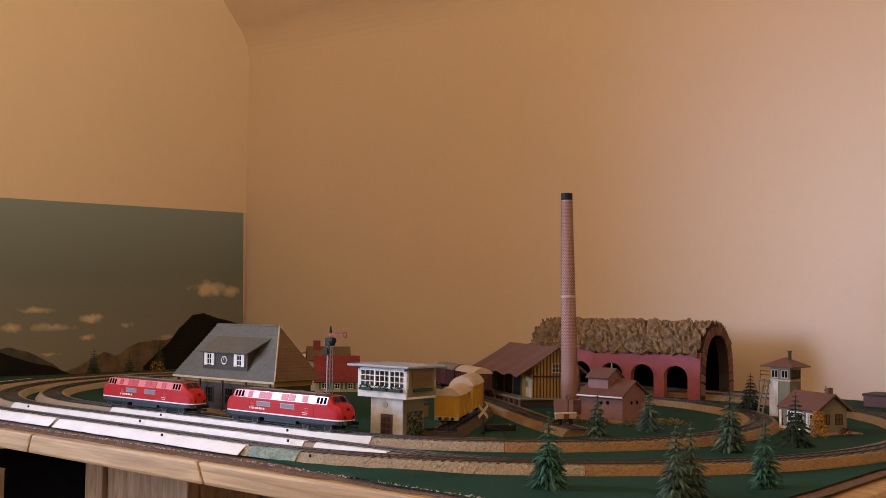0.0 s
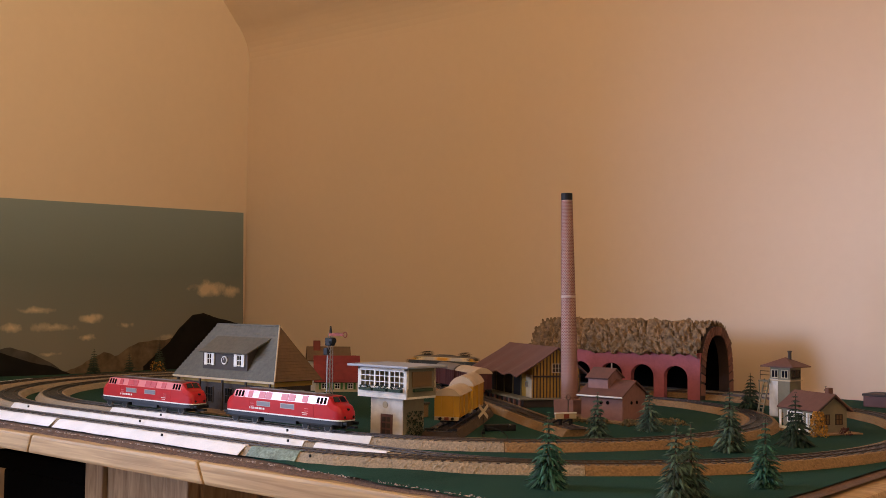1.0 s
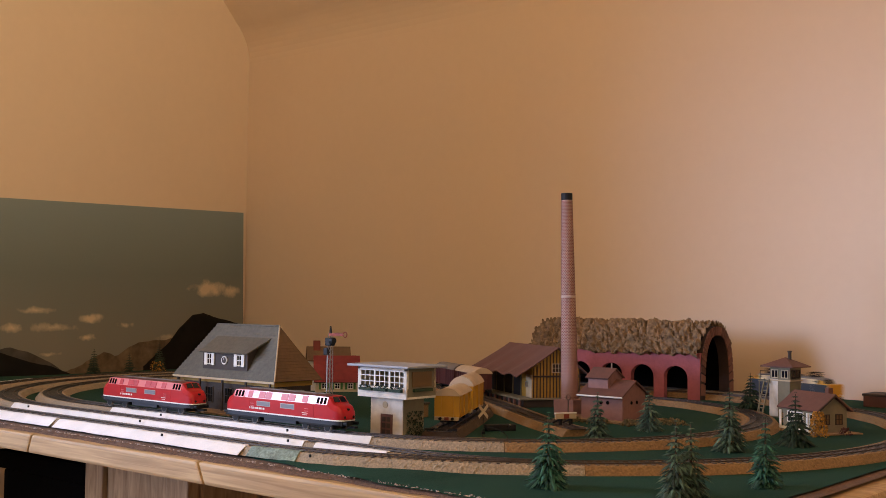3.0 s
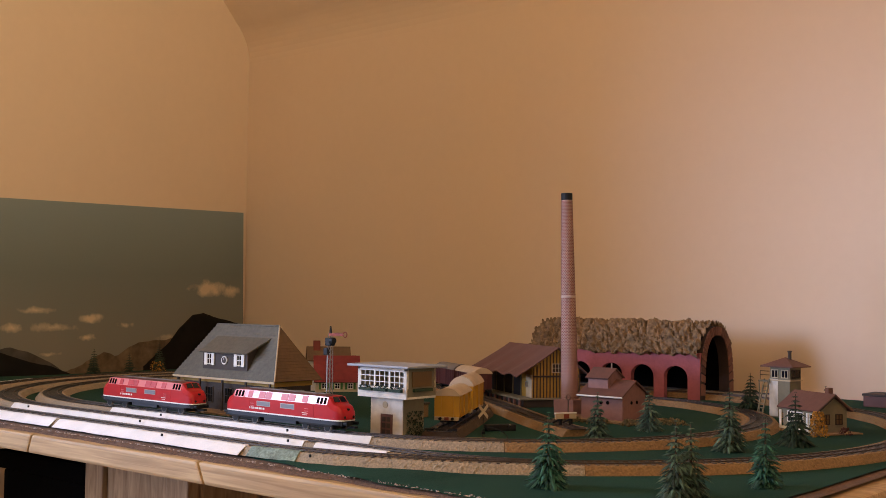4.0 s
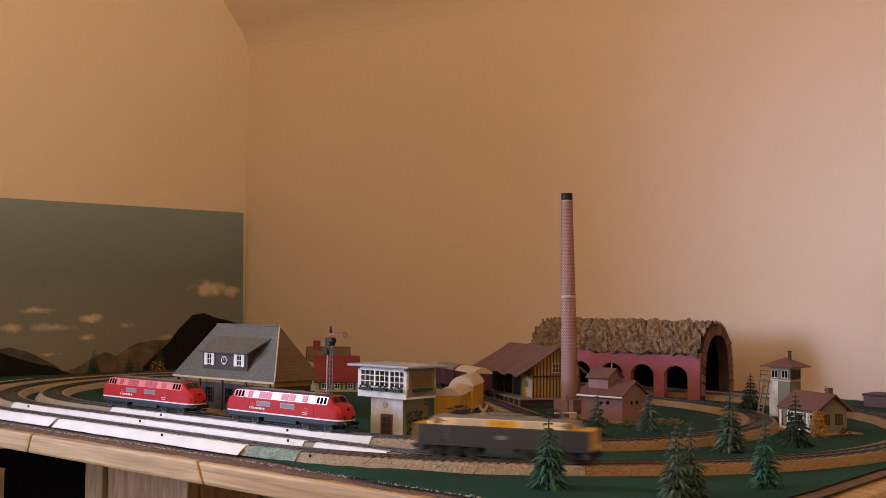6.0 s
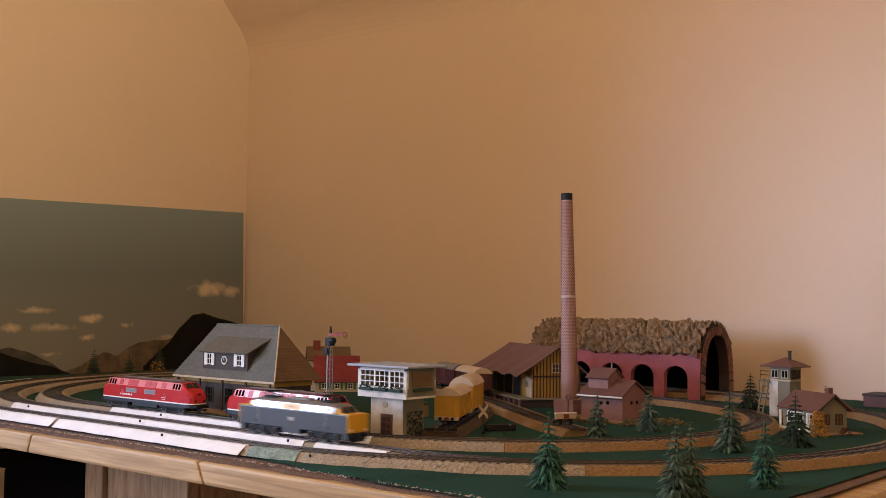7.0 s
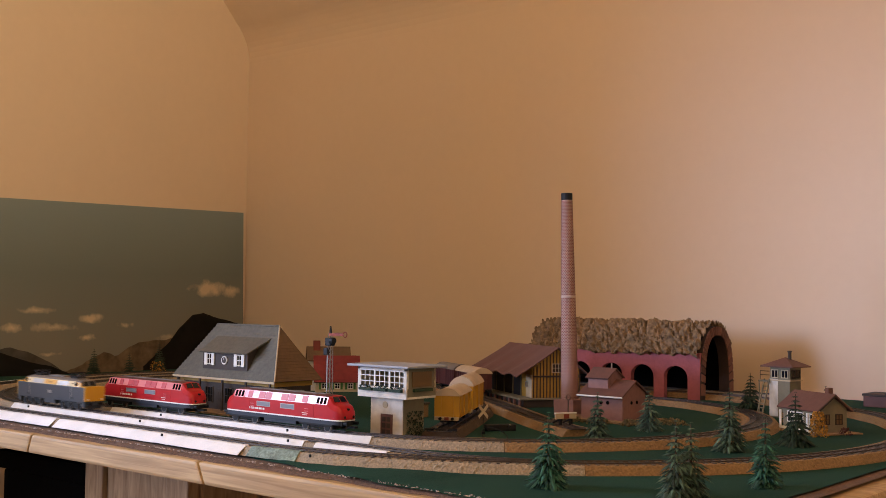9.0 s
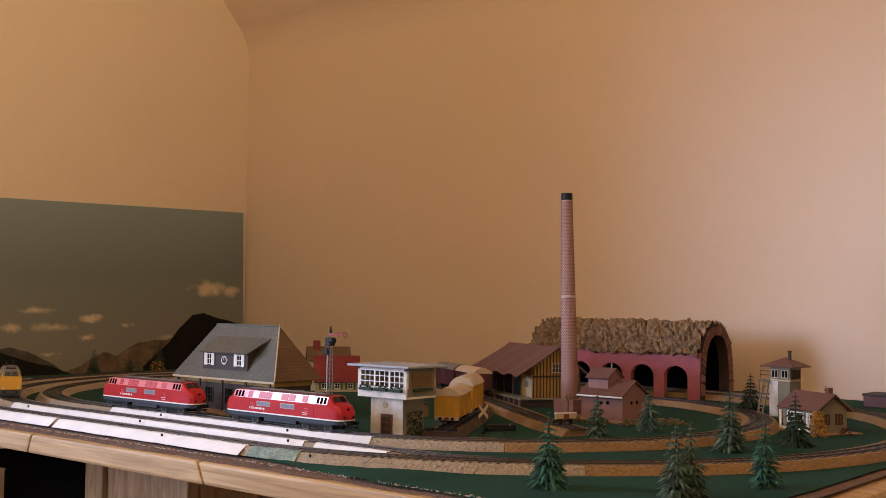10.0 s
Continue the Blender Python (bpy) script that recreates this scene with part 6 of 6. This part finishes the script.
# ---- trees and bushes ----
def fir(m, height, width, seed, material, label):
    tr = thing("fir_tree", m, label, "tree", "model fir trees")
    part("trunk", rodm((0, 0, 0), (0, 0, height * 0.94), height * 0.030, 8, height * 0.006), M_TRUNK, tr)
    part("foot", rodm((0, 0, 0), (0, 0, 0.0018), width * 0.20, 12, width * 0.14), M_GREENDARK, tr)
    rg = random.Random(seed)
    bm = bmesh.new()
    tiers = max(9, int(height / 0.0052))
    for k in range(tiers):
        f = k / (tiers - 1)
        z = height * (0.08 + 0.89 * f)
        r = width / 2 * (1 - f)**0.86 * (1.06 if k % 2 else 0.84) * rg.uniform(0.88, 1.12) + 0.0022
        n = max(8, int(22 * (1 - f) + 9))
        off = rg.random() * 6
        for i in range(n):
            a = off + i * math.tau / n + rg.uniform(-0.2, 0.2)
            l = r * rg.uniform(0.50, 1.15)
            d, s = Vector((math.cos(a), math.sin(a), 0)), Vector((-math.sin(a), math.cos(a), 0))
            droop = rg.uniform(0.22, 0.66)
            wd_ = l * rg.uniform(0.065, 0.115) + 0.00045
            base = Vector((0, 0, z))
            mid = base + d * l * 0.55 + Vector((0, 0, -l * droop * 0.35))
            tip = base + d * l + Vector((0, 0, -l * droop))
            th = Vector((0, 0, -wd_ * 0.55))
            v = [bm.verts.new(p) for p in (base, mid + s * wd_, tip, mid - s * wd_, mid + Vector((0, 0, wd_ * 0.45)), mid + th)]
            for q in ((0, 4, 1), (1, 4, 2), (2, 4, 3), (3, 4, 0), (0, 1, 5), (1, 2, 5), (2, 3, 5), (3, 0, 5)):
                bm.faces.new([v[j] for j in q])
            for t in (-1, 1):                                    # side twigs
                b0 = base.lerp(mid, 0.7) + s * t * wd_ * 0.4
                e = b0 + d * l * 0.32 + s * t * l * 0.30 + Vector((0, 0, -l * droop * 0.42))
                u = [bm.verts.new(p) for p in (b0, b0.lerp(e, 0.5) + d * wd_ * 0.5, e, b0.lerp(e, 0.5) - d * wd_ * 0.5, b0.lerp(e, 0.5) + Vector((0, 0, wd_ * 0.4)))]
                for q in ((0, 1, 4), (1, 2, 4), (2, 3, 4), (3, 0, 4), (3, 2, 1, 0)):
                    bm.faces.new([u[j] for j in q])
    part("crown", bm, material, tr)


FIRS = [(-0.632, 0.905, 0.076, 0.052, 0), (-0.513, 0.942, 0.074, 0.042, 1), (-0.505, 0.956, 0.072, 0.040, 1), (-0.479, 1.062, 0.071, 0.046, 0),
        (-0.629, 1.291, 0.080, 0.052, 1), (-0.590, 1.400, 0.072, 0.054, 2), (-0.803, 1.262, 0.066, 0.044, 1), (-0.812, 1.412, 0.064, 0.046, 1),
        (-0.815, 1.750, 0.072, 0.056, 2), (-0.725, 1.845, 0.050, 0.026, 2),
        (-2.318, 1.464, 0.064, 0.044, 2), (-2.262, 1.523, 0.056, 0.036, 2), (-2.285, 1.622, 0.078, 0.044, 2)]
# tone 2 is the darkest green, with these firs' shade in it
for i, (x, y, h, w, k) in enumerate(FIRS):
    fir(pose(x, y, CZ, 0, 0, i * 37), h, w, 40 + i, (M_GREEN, M_GREENPALE, M_GREENDARK)[k],
        ("dark green plastic fir tree on the felt", "frosted grey-green plastic fir tree on the felt", "fir tree on the felt, shade put into its dark green")[k])


def bush(x, y, r, h, material, label, seed, n=150, name="bush"):
    rg = random.Random(seed)
    bm = bmesh.new()
    for i in range(n):
        a, q = rg.uniform(0, math.tau), rg.random()**0.5
        z = h * rg.random()
        rr_ = r * q * (1 - 0.55 * z / h)
        c = Vector((math.cos(a) * rr_, math.sin(a) * rr_, z))
        e = Euler((rg.uniform(0, 6), rg.uniform(0, 6), rg.uniform(0, 6))).to_matrix()
        s = rg.uniform(0.0012, 0.0026)
        v = [bm.verts.new(c + e @ Vector(p) * s) for p in ((-1, 0, 0), (0, -0.7, 0.2), (1, 0, 0), (0, 0.7, 0.2), (0, 0, 0.7))]
        for t in ((0, 1, 4), (1, 2, 4), (2, 3, 4), (3, 0, 4), (3, 2, 1, 0)):
            bm.faces.new([v[j] for j in t])
    o = part(name, bm, material)
    o.location = (x, y, CZ)
    tagged(o, label, "bush")


bush(-0.612, 1.530, 0.016, 0.034, M_FLOWERS, "yellow flowering bush at the house corner", 5, 420)
bush(-0.590, 1.572, 0.010, 0.010, M_WAGONRED, "small dark red shrub by the house", 6, 70)
bush(-0.715, 1.665, 0.012, 0.022, M_FLOWERS, "ochre bush below the tower stair", 7, 110)
bush(-2.225, 1.575, 0.026, 0.034, M_FLOWERS, "yellow autumn bush among the far firs", 8, 130)
M_SCRUB = mat("dry_scrub", (0.15, 0.115, 0.055), 0.95, island=0.5, grain=0.3, grain_scale=200)
for x, y, r, k in ((-0.925, 1.452, 0.030, 11), (-0.868, 1.462, 0.026, 12), (-0.965, 1.440, 0.022, 13), (-0.835, 1.520, 0.030, 14)):
    bush(x, y, r, 0.008, M_SCRUB, "low dry scrub round the works building", k, 240)
bush(-1.035, 1.535, 0.026, 0.010, M_SAND, "low sandy scrub beside the chimney plinth", 9, 160)


# ---- what moves ----
def motions():
    """The electric locomotive on its oval: seconds, and the metres that it has gone."""
    way = Path(LOOP, True)
    gone = [(0.0, -0.405), (0.4, -0.265), (0.8, -0.137), (1.0, -0.069), (1.7, 0.205), (2.6, 0.612), (3.8, 1.165), (4.2, 1.380), (4.6, 1.552), (5.0, 1.692), (5.4, 1.822), (5.7, 1.918), (6.8, 2.251), (7.5, 2.443), (8.5, 2.723), (9.2, 2.919), (10.0, 3.140)]
    ts = [g[0] for g in gone]
    ss = [g[1] for g in gone]
    # smooth monotone reading of the table
    m = [(ss[1] - ss[0]) / (ts[1] - ts[0])]
    for i in range(1, len(ts) - 1):
        m.append((ss[i + 1] - ss[i - 1]) / (ts[i + 1] - ts[i - 1]))
    m.append((ss[-1] - ss[-2]) / (ts[-1] - ts[-2]))
    rows = []
    for k in range(51):
        t = k * 0.2
        i = min(max(int(np.searchsorted(ts, t)) - 1, 0), len(ts) - 2)
        h = ts[i + 1] - ts[i]
        u = (t - ts[i]) / h
        s = ((2 * u**3 - 3 * u**2 + 1) * ss[i] + (u**3 - 2 * u**2 + u) * h * m[i] + (-2 * u**3 + 3 * u**2) * ss[i + 1] + (u**3 - u**2) * h * m[i + 1])
        a, b = way.at(s + 0.0545), way.at(s - 0.0545)
        c = (a + b) / 2
        rows.append((t, pose(c.x, c.y, RZ, 0, 0, math.degrees(math.atan2(a.y - b.y, a.x - b.x)))))
    walk(runner, rows)


motions()
